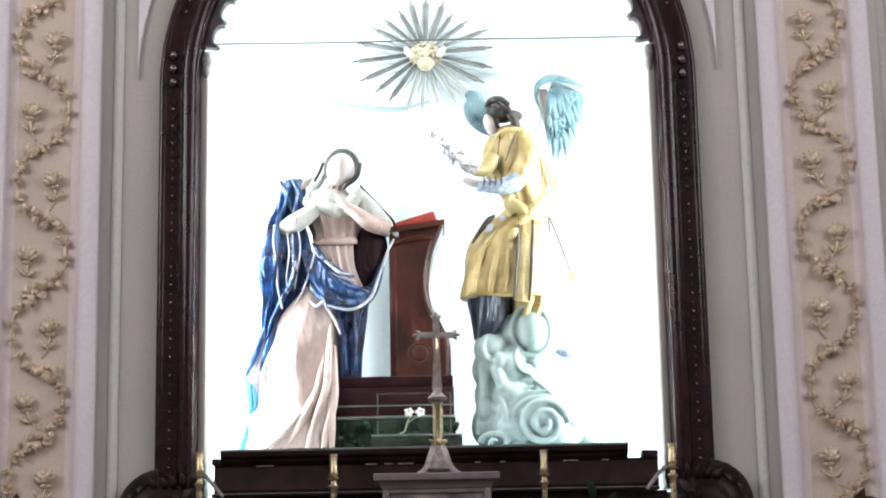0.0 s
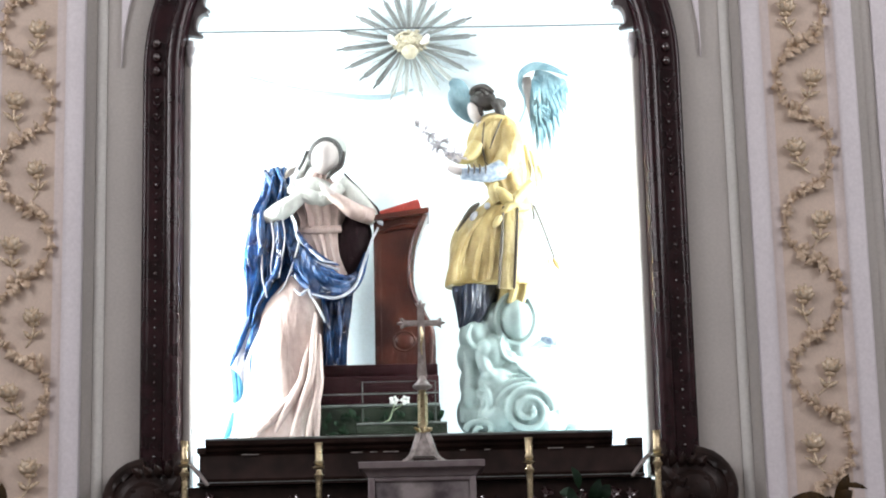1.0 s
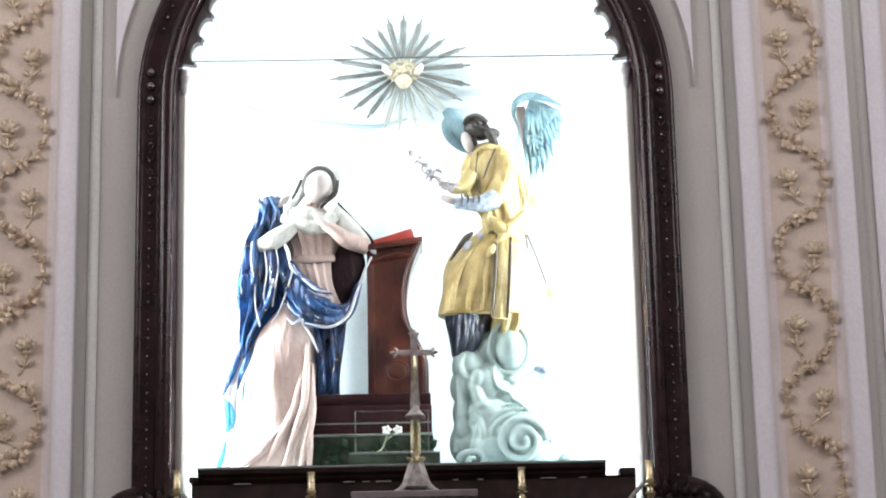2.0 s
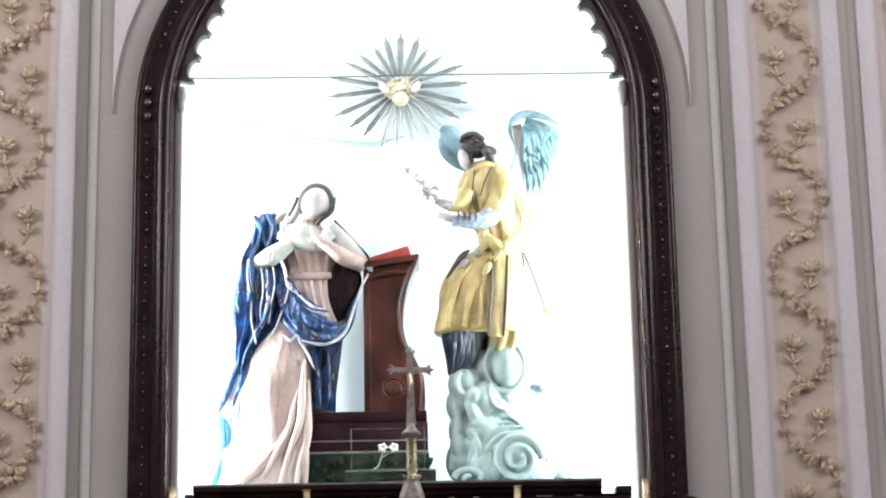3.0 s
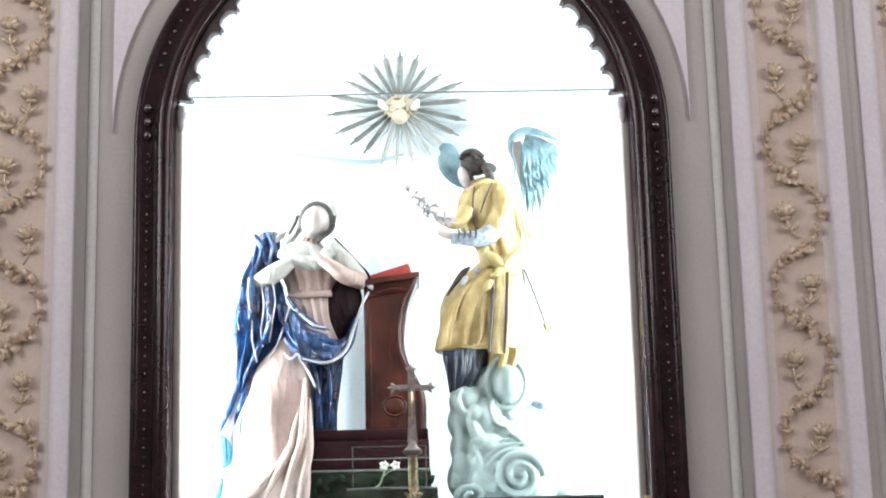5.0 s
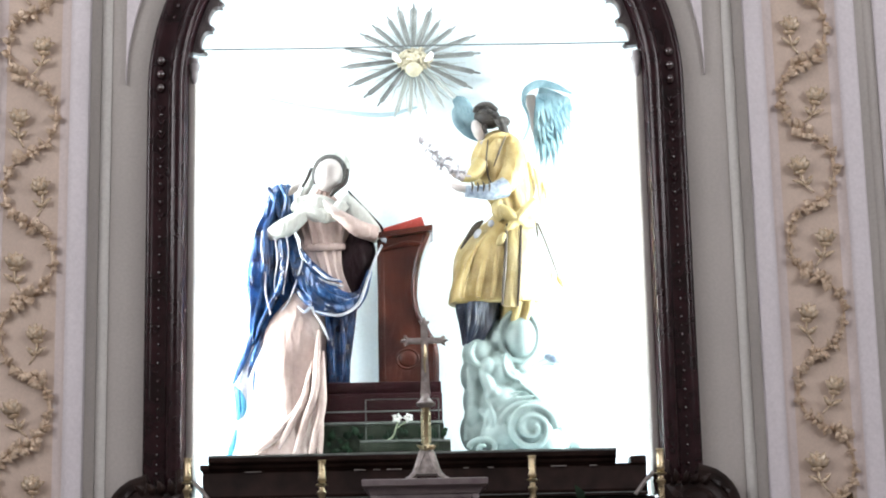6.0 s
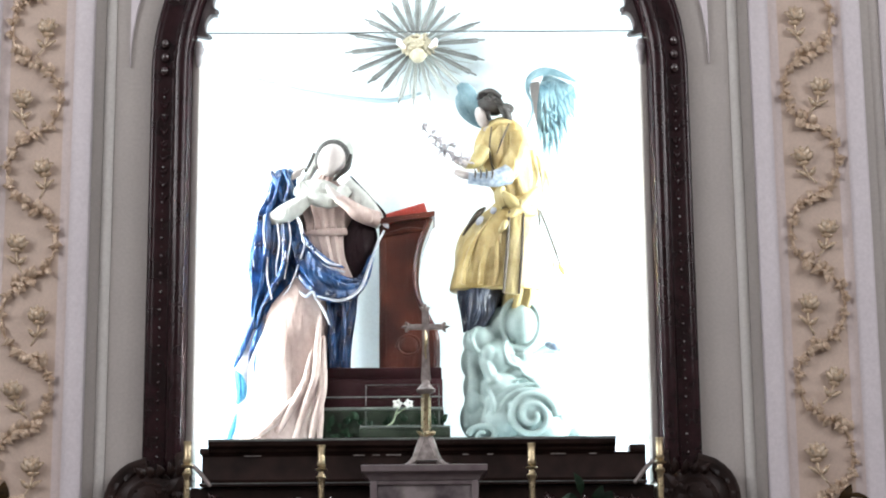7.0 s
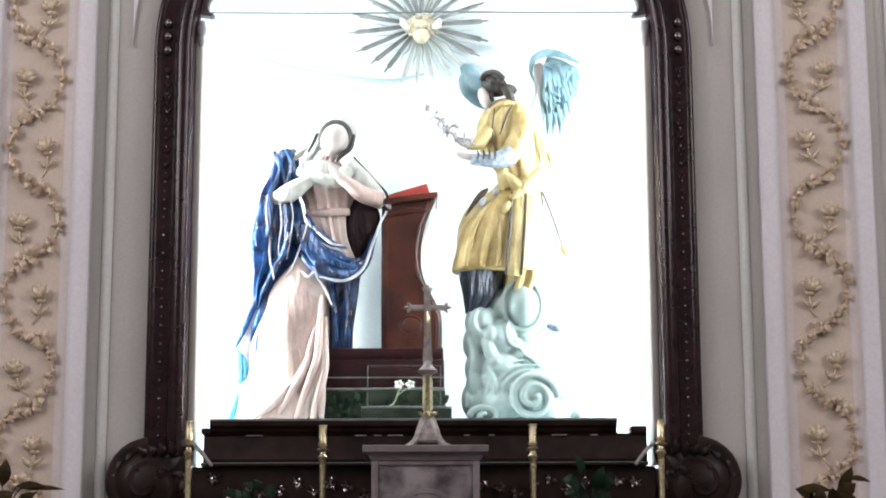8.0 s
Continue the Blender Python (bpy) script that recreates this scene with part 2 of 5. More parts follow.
def upright(bm, profile, z0, z1, mi=0):
    """Profile rows (x, y), closed, standing from z0 to z1."""
    bridge(bm, [[(x, y, z) for x, y in profile] for z in (z0, z1)], mi)


# ---- setting ----
ZC = 4.55          # springing of the arch
FLOOR_Z = 2.53     # floor of the niche

bm = bmesh.new()
R = 1.36
top = 9.0
arc = arch_points(R, 2.28, ZC)
for (xa, za), (xb, zb) in zip(arc, arc[1:]):
    if abs(xa - xb) > 1e-6:
        bm.faces.new([bm.verts.new(p) for p in ((xa, 0, za), (xb, 0, zb), (xb, 0, top), (xa, 0, top))])
for xa, xb, za, zb in ((-7.2, -R, 0, top), (R, 7.2, 0, top), (-R, R, 0, 2.28)):
    bm.faces.new([bm.verts.new(p) for p in ((xa, 0, za), (xb, 0, za), (xb, 0, zb), (xa, 0, zb))])
bmesh.ops.remove_doubles(bm, verts=bm.verts, dist=1e-5)
g = bmesh.ops.extrude_face_region(bm, geom=list(bm.faces))
bmesh.ops.translate(bm, vec=(0, 0.15, 0), verts=[e for e in g["geom"] if isinstance(e, bmesh.types.BMVert)])
wall = tagged(finish("wall_north", bm, GREY_WALL), "smooth warm grey plaster wall with an arched opening", "wall", kind="structure")

# white spandrel facing above the arch
for sx in (-1, 1):
    bm = bmesh.new()
    rows = []
    for i in range(25):
        a = math.pi / 2 * i / 24
        x, z = 1.60 * math.cos(a), 4.60 + 1.60 * math.sin(a)
        rows.append([(sx * x, -0.025, z), (sx * x, -0.025, 7.0), (sx * x, 0.0, 7.0), (sx * x, 0.0, z)])
    bridge(bm, rows)
    tagged(finish("trim", bm, WHITE_TRIM), "white plaster spandrel facing beside the arch", "wall trim", kind="structure")

# nave round the camera
def plain(name, x0, x1, y0, y1, z0, z1, mat, label, category):
    return tagged(finish(name, box(bmesh.new(), x0, x1, y0, y1, z0, z1), mat), label, category, kind="structure")


plain("floor", -7.2, 7.2, -15.2, 2.0, -0.2, 0.0, FLOOR_STONE, "worn pale stone church floor", "floor")
plain("ceiling", -7.2, 7.2, -15.2, 2.0, 9.0, 9.2, WHITE_TRIM, "plain white plaster ceiling", "ceiling")
plain("wall_south", -7.2, 7.2, -15.2, -15.0, 0, 9, GREY_WALL, "plain grey plaster wall", "wall")
# unseen side walls; their window openings are added to hold the lamps
for sx, nm in ((-1, "wall_west"), (1, "wall_east")):
    bm = bmesh.new()
    xs = sorted((sx * 7.0, sx * 7.2))
    for ya, yb, za, zb in ((-15, 0, 0, 5.2), (-15, 0, 8.4, 9), (-15, -12.2, 5.2, 8.4), (-9.8, -6.7, 5.2, 8.4), (-4.3, 0, 5.2, 8.4)):
        box(bm, *xs, ya, yb, za, zb)
    tagged(finish(nm, bm, GREY_WALL), "plain grey plaster wall, unseen, with two tall window openings added for lamps", "wall", kind="structure")

# lit niche behind the opening
bm = bmesh.new()
BACK_Y = 0.95
ins = [(1.42, 0.152), (1.42, BACK_Y), (1.50, BACK_Y), (1.50, 0.152)]
arch_sweep(bm, ins, 2.27, ZC)
box(bm, -1.5, 1.5, BACK_Y, BACK_Y + 0.1, 2.27, 6.1)
box(bm, -1.5, 1.5, 0.152, BACK_Y, 2.20, 2.27)
tagged(finish("niche_wall", bm, NICHE_PAINT), "brightly lit white painted niche wall", "niche", kind="structure")
tagged(finish("niche_floor", box(bmesh.new(), -1.115, 1.010, -0.0005, BACK_Y - 0.001, 2.275, FLOOR_Z), NICHE_PAINT), "white painted floor of the niche", "niche floor", kind="structure")

# pale inner jambs
for sx in (-1, 1):
    bm = bmesh.new()
    xs = sorted((sx * 1.217, sx * 1.254))
    box(bm, *xs, -0.012, 0.16, 2.30, ZC + 0.15, 0.006)
    tagged(finish("trim", bm, GREY_WALL), "pale painted inner jamb of the niche", "jamb", kind="structure")

# pilasters with beige panels
def pilaster(sx, x0, first):
    """x0: the inner edge of its white face; first: with the bead and step towards the niche."""
    root = tagged(new("pilaster"), "white plaster pilaster with a sunk beige panel of gilded vine relief", "pilaster", "pilasters", "structure")
    def strip(name, prof, mat, label=""):
        bm = bmesh.new()
        upright(bm, [(sx * x, y) for x, y in prof], 0.0, 8.9)
        return part(name, bm, mat, root, label)
    X = x0
    if first:
        strip("bead_moulding", [(X - 0.105, 0), (X - 0.105, -0.010), (X - 0.09, -0.022), (X - 0.075, -0.026), (X - 0.06, -0.022), (X - 0.05, -0.012), (X - 0.05, 0)], CREAM_TRIM, "cream half-round bead")
        strip("step_moulding", [(X - 0.048, 0), (X - 0.048, -0.012), (X - 0.02, -0.03), (X - 0.002, -0.07), (X - 0.002, 0)], GREY_WALL)
    strip("inner_stile", [(X, 0), (X, -0.115), (X + 0.012, -0.125), (X + 0.075, -0.125), (X + 0.092, -0.118), (X + 0.104, -0.106), (X + 0.104, 0)], WHITE_TRIM)
    strip("cove", [(X + 0.1045, 0), (X + 0.1045, -0.105), (X + 0.112, -0.094), (X + 0.124, -0.083), (X + 0.140, -0.076), (X + 0.160, -0.0745), (X + 0.160, 0)], COVE, "pale plaster cove")
    strip("panel", [(X + 0.1605, 0), (X + 0.1605, -0.073), (X + 0.4575, -0.073), (X + 0.4575, 0)], PANEL, "sunk beige panel")
    strip("outer_stile", [(X + 0.506, 0), (X + 0.506, -0.106), (X + 0.514, -0.118), (X + 0.527, -0.125), (X + 0.60, -0.125), (X + 0.61, -0.115), (X + 0.61, 0)], WHITE_TRIM)
    strip("cove", [(X + 0.458, 0), (X + 0.458, -0.0745), (X + 0.474, -0.076), (X + 0.488, -0.083), (X + 0.498, -0.094), (X + 0.5055, -0.105), (X + 0.5055, 0)], COVE, "pale plaster cove")
    if first:
        strip("groove_moulding", [(X + 0.612, 0), (X + 0.612, -0.098), (X + 0.640, -0.092), (X + 0.652, -0.080), (X + 0.664, -0.078), (X + 0.676, -0.086), (X + 0.700, -0.094), (X + 0.715, -0.096), (X + 0.715, 0)], GREY_WALL)
    return root


PX = {-1: 1.786, 1: 1.815}
PITCH = 0.801
BASE = {-1: 2.417, 1: 2.447}
def blossom_mesh():
    bm = bmesh.new()
    for k in range(5):
        a = radians(-72 + 36 * k)
        tip = (0.062 * math.sin(a), -0.030 - 0.014 * (k % 2), -0.012 + 0.058 * math.cos(a))
        leaf(bm, (0, -0.014, -0.04), tip, 0.052, 0.016, thick=0.011)
    ball(bm, (0, -0.032, -0.012), (0.026, 0.022, 0.028), sub=2)
    for dx in (-0.034, 0.034):
        ball(bm, (dx, -0.028, -0.004), (0.016, 0.014, 0.020), sub=1)
    ball(bm, (0, -0.014, -0.046), (0.036, 0.018, 0.018), sub=2)
    tube(bm, [(0, -0.012, -0.05, 0.008), (0.006, -0.016, -0.09, 0.007), (0.02, -0.014, -0.13, 0.007), (0.05, -0.010, -0.17, 0.006)], n=6, steps=3)
    leaf(bm, (0.01, -0.012, -0.125), (-0.050, -0.026, -0.085), 0.032, 0.010, thick=0.006)
    leaf(bm, (0.012, -0.012, -0.13), (0.060, -0.026, -0.075), 0.030, 0.010, thick=0.006)
    me = bpy.data.meshes.new("blossom")
    bmesh.ops.recalc_face_normals(bm, faces=bm.faces)
    bm.to_mesh(me)
    bm.free()
    me.materials.append(BLOSSOM)
    me.shade_smooth()
    return me


BLOSSOM_MESH = blossom_mesh()


def ornament(sx, x0, root, z0=1.95, z1=5.9):
    """A wavy vine with clumps of leaves and a blossom in each bend."""
    mid, base = x0 + 0.304, BASE[sx]
    rnd = random.Random(int(x0 * 100) + sx)

    def vine(t):
        return mid + 0.012 + 0.136 * math.cos(2 * math.pi * t), base - 0.02 + PITCH * (t + 0.042 * math.sin(4 * math.pi * t))

    t0, t1 = (z0 - base) / PITCH, (z1 - base) / PITCH
    n = int((t1 - t0) * 24)
    bm = bmesh.new()
    tube(bm, [(sx * vine(t0 + k / 24)[0], -0.079, vine(t0 + k / 24)[1], 0.009 + 0.002 * math.sin(k * 1.9)) for k in range(n)], n=7, steps=2)
    part("vine", bm, GILT, root, "gilded stucco vine stem")
    bm = bmesh.new()
    t = t0
    while t < t1:
        # one clump: three to five cupped leaves, a bud and a bare stretch of stem after it
        big = 1.25 if math.cos(2 * math.pi * (2 * t - 0.45)) > 0.2 else 0.85
        big *= rnd.uniform(0.85, 1.15)
        x, z = vine(t)
        xb, zb = vine(t + 0.02)
        d = Vector((xb - x, 0, zb - z)).normalized()
        side = Vector((d.z, 0, -d.x))
        for k in range(rnd.choice((4, 5, 6))):
            along = rnd.uniform(-0.020, 0.026) * big
            root_x, root_z = x + d.x * along, z + d.z * along
            o = side * rnd.choice((-1, 1)) * rnd.uniform(0.018, 0.048) * big + d * rnd.uniform(-0.012, 0.040) * big
            leaf(bm, (sx * root_x, -0.084, root_z), (sx * (root_x + o.x), -0.092 - rnd.uniform(0, 0.024) * big, root_z + o.z), rnd.uniform(0.026, 0.046) * big, 0.014, thick=0.009)
        o = side * rnd.uniform(-0.012, 0.012)
        ball(bm, (sx * (x + o.x), -0.094, z + o.z), [rnd.uniform(0.013, 0.021) * big for _ in range(3)], sub=1)
        t += rnd.uniform(0.066, 0.086)
    tagged(part("leaves", bm, GILT, root, "small gilded stucco leaves"), kind="stuff")
    z = base - PITCH
    while z < z1:
        for inner in (True, False):
            zz = z if inner else z + PITCH / 2
            if z0 < zz < z1:
                ob = new("blossom", BLOSSOM_MESH)
                ob.parent = root
                ob.matrix_basis = pose(sx * (mid - 0.050 if inner else mid + 0.072), -0.075, zz + rnd.uniform(-0.008, 0.008), rnd.uniform(-6, 6), rnd.uniform(-12, 12), 0) @ Matrix.Diagonal((sx * (1 if inner else -1) * rnd.uniform(0.92, 1.08), 1, 1, 1))
        z += PITCH


for sx in (-1, 1):
    for x0, first in ((PX[sx], True), (PX[sx] + 0.717, False)):
        r = pilaster(sx, x0, first)
        ornament(sx, x0, r)

# ---- carved frame of the niche ----
arch = thing("wooden_arch", "dark varnished carved wooden arch frame with beading round the niche", "arch")
bm = bmesh.new()
arch_sweep(bm, [(1.262, 0.028), (1.262, -0.062), (1.265, -0.077), (1.272, -0.089), (1.283, -0.098), (1.297, -0.104), (1.313, -0.105), (1.328, -0.102), (1.341, -0.096), (1.350, -0.086), (1.356, -0.074),
                (1.359, -0.060), (1.432, -0.058), (1.442, -0.064), (1.456, -0.067), (1.468, -0.064), (1.475, -0.055), (1.475, -0.001), (1.40, -0.001), (1.30, -0.001)], 2.30, ZC, 64)
part("moulding", bm, DARK_WOOD, arch, angle=50)
# thin line along the inner edge
bm = bmesh.new()
arch_sweep(bm, [(1.2545, 0.029), (1.2545, -0.034), (1.2615, -0.044), (1.2615, 0.029)], 2.30, ZC, 64)
part("fillet", bm, DARK_WOOD, arch, "thin dark grey inner edge")
# cusped trim along the inner side of the arch
bm = bmesh.new()
rows = []
CUSPS, LO, STEPS = 22, radians(10.4), 24
for i in range(CUSPS * STEPS + 1):
    u = i / STEPS
    a = LO + (math.pi - 2 * LO) * u / CUSPS
    v = min(1.0, max(-1.0, (2 * (u % 1.0) - 1) / 0.80))
    ri = 1.178 + 0.040 * math.sqrt(1 - v * v) ** 0.8 + (0.006 * math.cos(math.pi * (u % 1.0) * 10) if abs(v) == 1.0 else 0.0)
    rows.append([(-r * math.cos(a), y, ZC + r * math.sin(a)) for r, y in ((1.254, -0.030), (ri + 0.020, -0.030), (ri + 0.016, -0.040), (ri + 0.004, -0.040), (ri, -0.030), (ri, 0.020), (1.254, 0.028))])
bridge(bm, rows)
part("cusped_trim", bm, CUSP_WOOD, arch, "scalloped dark wooden trim")
for sx in (-1, 1):
    bm = bmesh.new()
    lathe(bm, [(0.004, -0.09), (0.012, -0.08), (0.022, -0.05), (0.018, -0.03), (0.030, 0.0), (0.034, 0.02), (0.024, 0.03), (0.02, 0.06)], (sx * 1.224, -0.012, ZC + 0.135), 12)
    part("pendant", bm, PENDANT, arch, "small grey carved pendant")
# beading
bead = bpy.data.meshes.new("bead")
bm = bmesh.new()
bmesh.ops.create_icosphere(bm, subdivisions=2, radius=1)
bm.to_mesh(bead)
bm.free()
bead.materials.append(BEAD_WOOD)
bead.shade_smooth()


def place_bead(x, z, s, y=-0.058):
    ob = new("bead", bead)
    ob.parent = arch
    ob.matrix_basis = Matrix.Translation((x, y, z)) @ Matrix.Diagonal((s * 0.9, s, s, 1))


for sx in (-1, 1):
    z = 2.45
    while z < ZC - 0.06:
        place_bead(sx * 1.398, z, 0.011)
        place_bead(sx * 1.398, z + 0.049, 0.006)
        z += 0.098
    for k in range(3):
        place_bead(sx * 1.398, ZC + 0.01 + 0.078 * k, 0.030, -0.062)
steps = 62
for k in range(6, steps - 5):
    a = math.pi * k / steps
    place_bead(-1.396 * math.cos(a), ZC + 1.396 * math.sin(a), 0.015 if k % 2 else 0.011)
# leaf carving on the jambs below the springing
bm = bmesh.new()
for s in (-1, 1):
    leaf(bm, (0, 0, -0.03), (s * 0.022, -0.010, 0.015), 0.016, 0.004)
carved = bpy.data.meshes.new("carved_leaf")
bm.to_mesh(carved)
bm.free()
carved.materials.append(DARK_WOOD)
carved.shade_smooth()
for sx in (-1, 1):
    for k in range(9):
        ob = new("carved_leaf", carved)
        ob.parent = arch
        ob.location = (sx * 1.396, -0.056, ZC - 0.10 - 0.075 * k)
# scrolled feet
for sx in (-1, 1):
    bm = bmesh.new()
    cx, cz = sx * 1.435, 2.19
    tube(bm, [(cx + sx * 0.20 * (1 - t / 30) * math.sin(t * 0.42) , -0.10 - 0.004 * t, cz + 0.20 * (1 - t / 30) * math.cos(t * 0.42), 0.055 * (1 - t / 45)) for t in range(0, 27)], n=10, steps=2, flat=1.3)
    ball(bm, (cx, -0.12, cz), (0.19, 0.10, 0.19), sub=3)
    tube(bm, [(sx * 1.44, -0.09, 2.42, 0.03), (sx * 1.50, -0.11, 2.385, 0.034), (sx * 1.555, -0.11, 2.36, 0.026), (sx * 1.59, -0.09, 2.365, 0.010)], n=8, steps=4)
    tube(bm, [(sx * 1.27, -0.09, 2.46, 0.03), (sx * 1.25, -0.12, 2.36, 0.05), (sx * 1.30, -0.14, 2.27, 0.05), (sx * 1.38, -0.20, 2.24, 0.03)], n=8, steps=4)
    for k in range(5):
        leaf(bm, (sx * (1.26 + 0.045 * k), -0.16, 2.33), (sx * (1.25 + 0.06 * k), -0.20, 2.42 - 0.01 * k), 0.05, 0.02, thick=0.01)
        ball(bm, (sx * (1.28 + 0.05 * k), -0.205, 2.24 + 0.03 * math.sin(k * 2.1)), (0.018, 0.014, 0.018), sub=1)
    for k in range(9):
        a = radians(-10 + 24 * k)
        x, z = cx + sx * 0.215 * math.cos(a), cz + 0.195 * math.sin(a)
        leaf(bm, (cx + sx * 0.15 * math.cos(a), -0.13, cz + 0.14 * math.sin(a)), (x + sx * 0.02 * math.sin(a), -0.15, z), 0.075, 0.03, thick=0.012)
    box(bm, *sorted((sx * 1.22, sx * 1.62)), -0.12, -0.002, 1.86, 2.15, 0.01)
    part("scroll_foot", bm, BROWN_WOOD, arch, "dark carved scroll foot")
# slanting bracket edges at the lower corners, their niche-lit gleam modelled as silver bars
for sx in (-1, 1):
    bm = bmesh.new()
    tube(bm, [(sx * 1.205, -0.14, 2.405, 0.010), (sx * 1.16, -0.15, 2.36, 0.012), (sx * 1.10, -0.16, 2.285, 0.010)], n=8, steps=3)
    part("bracket_edge", bm, SILVER, arch, "slanting bracket edge, its niche-lit gleam put into pale silver")

# ---- glass front ----
glazing = thing("niche_glazing", "two clear glass panes with a dark joint closing the niche", "glazing")
JOINT_Z = 4.818
bm = box(bmesh.new(), -1.212, 1.212, 0.060, 0.066, FLOOR_Z + 0.005, JOINT_Z - 0.004)
lower_pane = part("pane", bm, GLASS, glazing)
bm = bmesh.new()
rows = []
lo = math.asin((JOINT_Z + 0.005 - ZC) / 1.212)
for i in range(25):
    a = lo + (math.pi - 2 * lo) * i / 24
    x, z = -1.212 * math.cos(a), ZC + 1.212 * math.sin(a)
    rows.append([(x, 0.060, JOINT_Z + 0.004), (x, 0.060, z + 0.002), (x, 0.066, z + 0.002), (x, 0.066, JOINT_Z + 0.004)])
bridge(bm, rows)
upper_pane = part("pane", bm, GLASS, glazing)
lower_pane.visible_shadow = upper_pane.visible_shadow = False
bm = bmesh.new()
tube(bm, [(-1.212, 0.058, JOINT_Z, 0.0042), (-0.5, 0.058, JOINT_Z - 0.004, 0.0042), (0.2, 0.058, JOINT_Z + 0.002, 0.0042), (0.7, 0.058, JOINT_Z - 0.001, 0.0042), (1.212, 0.058, JOINT_Z, 0.0042)], n=6, steps=8)
part("joint", bm, GLASS_EDGE, glazing, "thin dark joint")

# ---- wooden ledge under the niche ----
ledge = thing("altar_ledge", "dark brown moulded wooden ledge under the niche", "ledge")
bm = bmesh.new()
upright_rows = [(-0.001, 2.455), (-0.10, 2.455), (-0.115, 2.465), (-0.12, 2.48), (-0.145, 2.495), (-0.15, 2.51), (-0.15, 2.527), (-0.145, 2.532), (-0.001, 2.532)]
bridge(bm, [[(x, y, z) for y, z in upright_rows] for x in (-1.118, 1.012)])
part("top_shelf", bm, BROWN_WOOD, ledge)
bm = bmesh.new()
box(bm, -1.112, 1.005, -0.153, -0.146, 2.519, 2.530, 0.002)
part("front_lip", bm, LIP, ledge, "pale front edge")
bm = bmesh.new()
rows = [(-0.001, 2.305), (-0.13, 2.305), (-0.135, 2.32), (-0.128, 2.335), (-0.122, 2.44), (-0.135, 2.452), (-0.001, 2.452)]
bridge(bm, [[(x, y, z) for y, z in rows] for x in (-1.150, 1.168)])
part("frieze", bm, BROWN_WOOD, ledge)
bm = bmesh.new()
box(bm, 1.085, 1.17, -0.13, -0.01, 2.453, 2.492, 0.008)
part("end_block", bm, BROWN_WOOD, ledge)
bm = bmesh.new()
box(bm, -1.165, -1.118, -0.13, -0.01, 2.453, 2.487, 0.008)
part("end_block", bm, BROWN_WOOD, ledge)
# scattered reflections on the frieze, modelled as short silver strips
for k, (xa, xb) in enumerate(((-0.93, -0.84), (-0.36, -0.30), (-0.26, -0.22), (-0.19, -0.11), (0.21, 0.24), (0.34, 0.37), (0.67, 0.75), (0.87, 0.91))):
    bm = bmesh.new()
    box(bm, xa, xb, -0.139, -0.130, 2.441, 2.446, 0.001)
    part("glint_strip", bm, SILVER, ledge, "short pale strip set in as a glint on the frieze")
bm = bmesh.new()
box(bm, -1.16, 1.17, -0.16, -0.001, 2.285, 2.303, 0.005)
part("lower_moulding", bm, BROWN_WOOD, ledge)
# highlight on the lower moulding, laid on as a pale strip
part("highlight_line", box(bmesh.new(), -1.14, 1.15, -0.164, -0.1605, 2.297, 2.302, 0.001), LIP, ledge, "thin pale strip drawn as the moulding's highlight")
# carved lower panel
low = thing("reredos_panel", "dark carved wooden panel below the ledge", "panel")
part("board", box(bmesh.new(), -1.21, 1.21, -0.10, -0.002, 1.86, 2.283), BROWN_WOOD, low)
rnd = random.Random(5)
for k in range(26):
    x = -1.1 + 2.2 * k / 25
    bm = bmesh.new()
    for j in range(5):
        a = 2 * math.pi * j / 5 + rnd.random()
        leaf(bm, (0, 0, 0), (0.038 * math.cos(a), -0.02, 0.038 * math.sin(a)), 0.028, 0.01, thick=0.006)
    ball(bm, (0, -0.012, 0), (0.012, 0.012, 0.012), sub=1)
    ob = part("rosette", bm, BEAD_WOOD, low)
    ob.location = (x, -0.104, 2.13 + rnd.uniform(0, 0.10))

# ---- altar top that carries the vessels ----
altar = thing("altar_shelf", "long marble altar shelf carrying candlesticks and tabernacle", "altar")
bm = bmesh.new()
rows = [(-0.005, 1.78), (-0.86, 1.78), (-0.90, 1.80), (-0.92, 1.83), (-0.92, 1.855), (-0.005, 1.855)]
bridge(bm, [[(x, y, z) for y, z in rows] for x in (-2.7, 2.7)])
part("slab", bm, MARBLE, altar)
part("body", box(bmesh.new(), -2.6, 2.6, -0.84, -0.13, 0.001, 1.779, 0.02), MARBLE, altar)
ALTAR_Z = 1.855

# ---- tabernacle ----
tab = thing("tabernacle", "grey violet marble tabernacle with a moulded cornice", "tabernacle")
TX, TY = 0.012, -0.55
bm = bmesh.new()
def ring(hx, hy, z):
    return [(TX - hx, TY - hy, z), (TX + hx, TY - hy, z), (TX + hx, TY + hy, z), (TX - hx, TY + hy, z)]
bridge(bm, [ring(0.268, 0.19, 2.268), ring(0.272, 0.195, 2.28), ring(0.290, 0.212, 2.300), ring(0.306, 0.23, 2.308), ring(0.308, 0.232, 2.336), ring(0.302, 0.226, 2.340)])
part("cornice", bm, MARBLE, tab)
part("body", box(bmesh.new(), TX - 0.262, TX + 0.262, TY - 0.17, TY + 0.17, ALTAR_Z, 2.267, 0.004), MARBLE_PANEL, tab, "mottled marble body")
for xa, xb in ((-0.264, -0.232), (0.232, 0.264)):
    part("corner_post", box(bmesh.new(), TX + xa, TX + xb, TY - 0.185, TY - 0.171, ALTAR_Z, 2.267, 0.004), MARBLE, tab)
part("rail", box(bmesh.new(), TX - 0.231, TX + 0.231, TY - 0.182, TY - 0.171, 2.245, 2.267, 0.003), MARBLE, tab)
bm = bmesh.new()
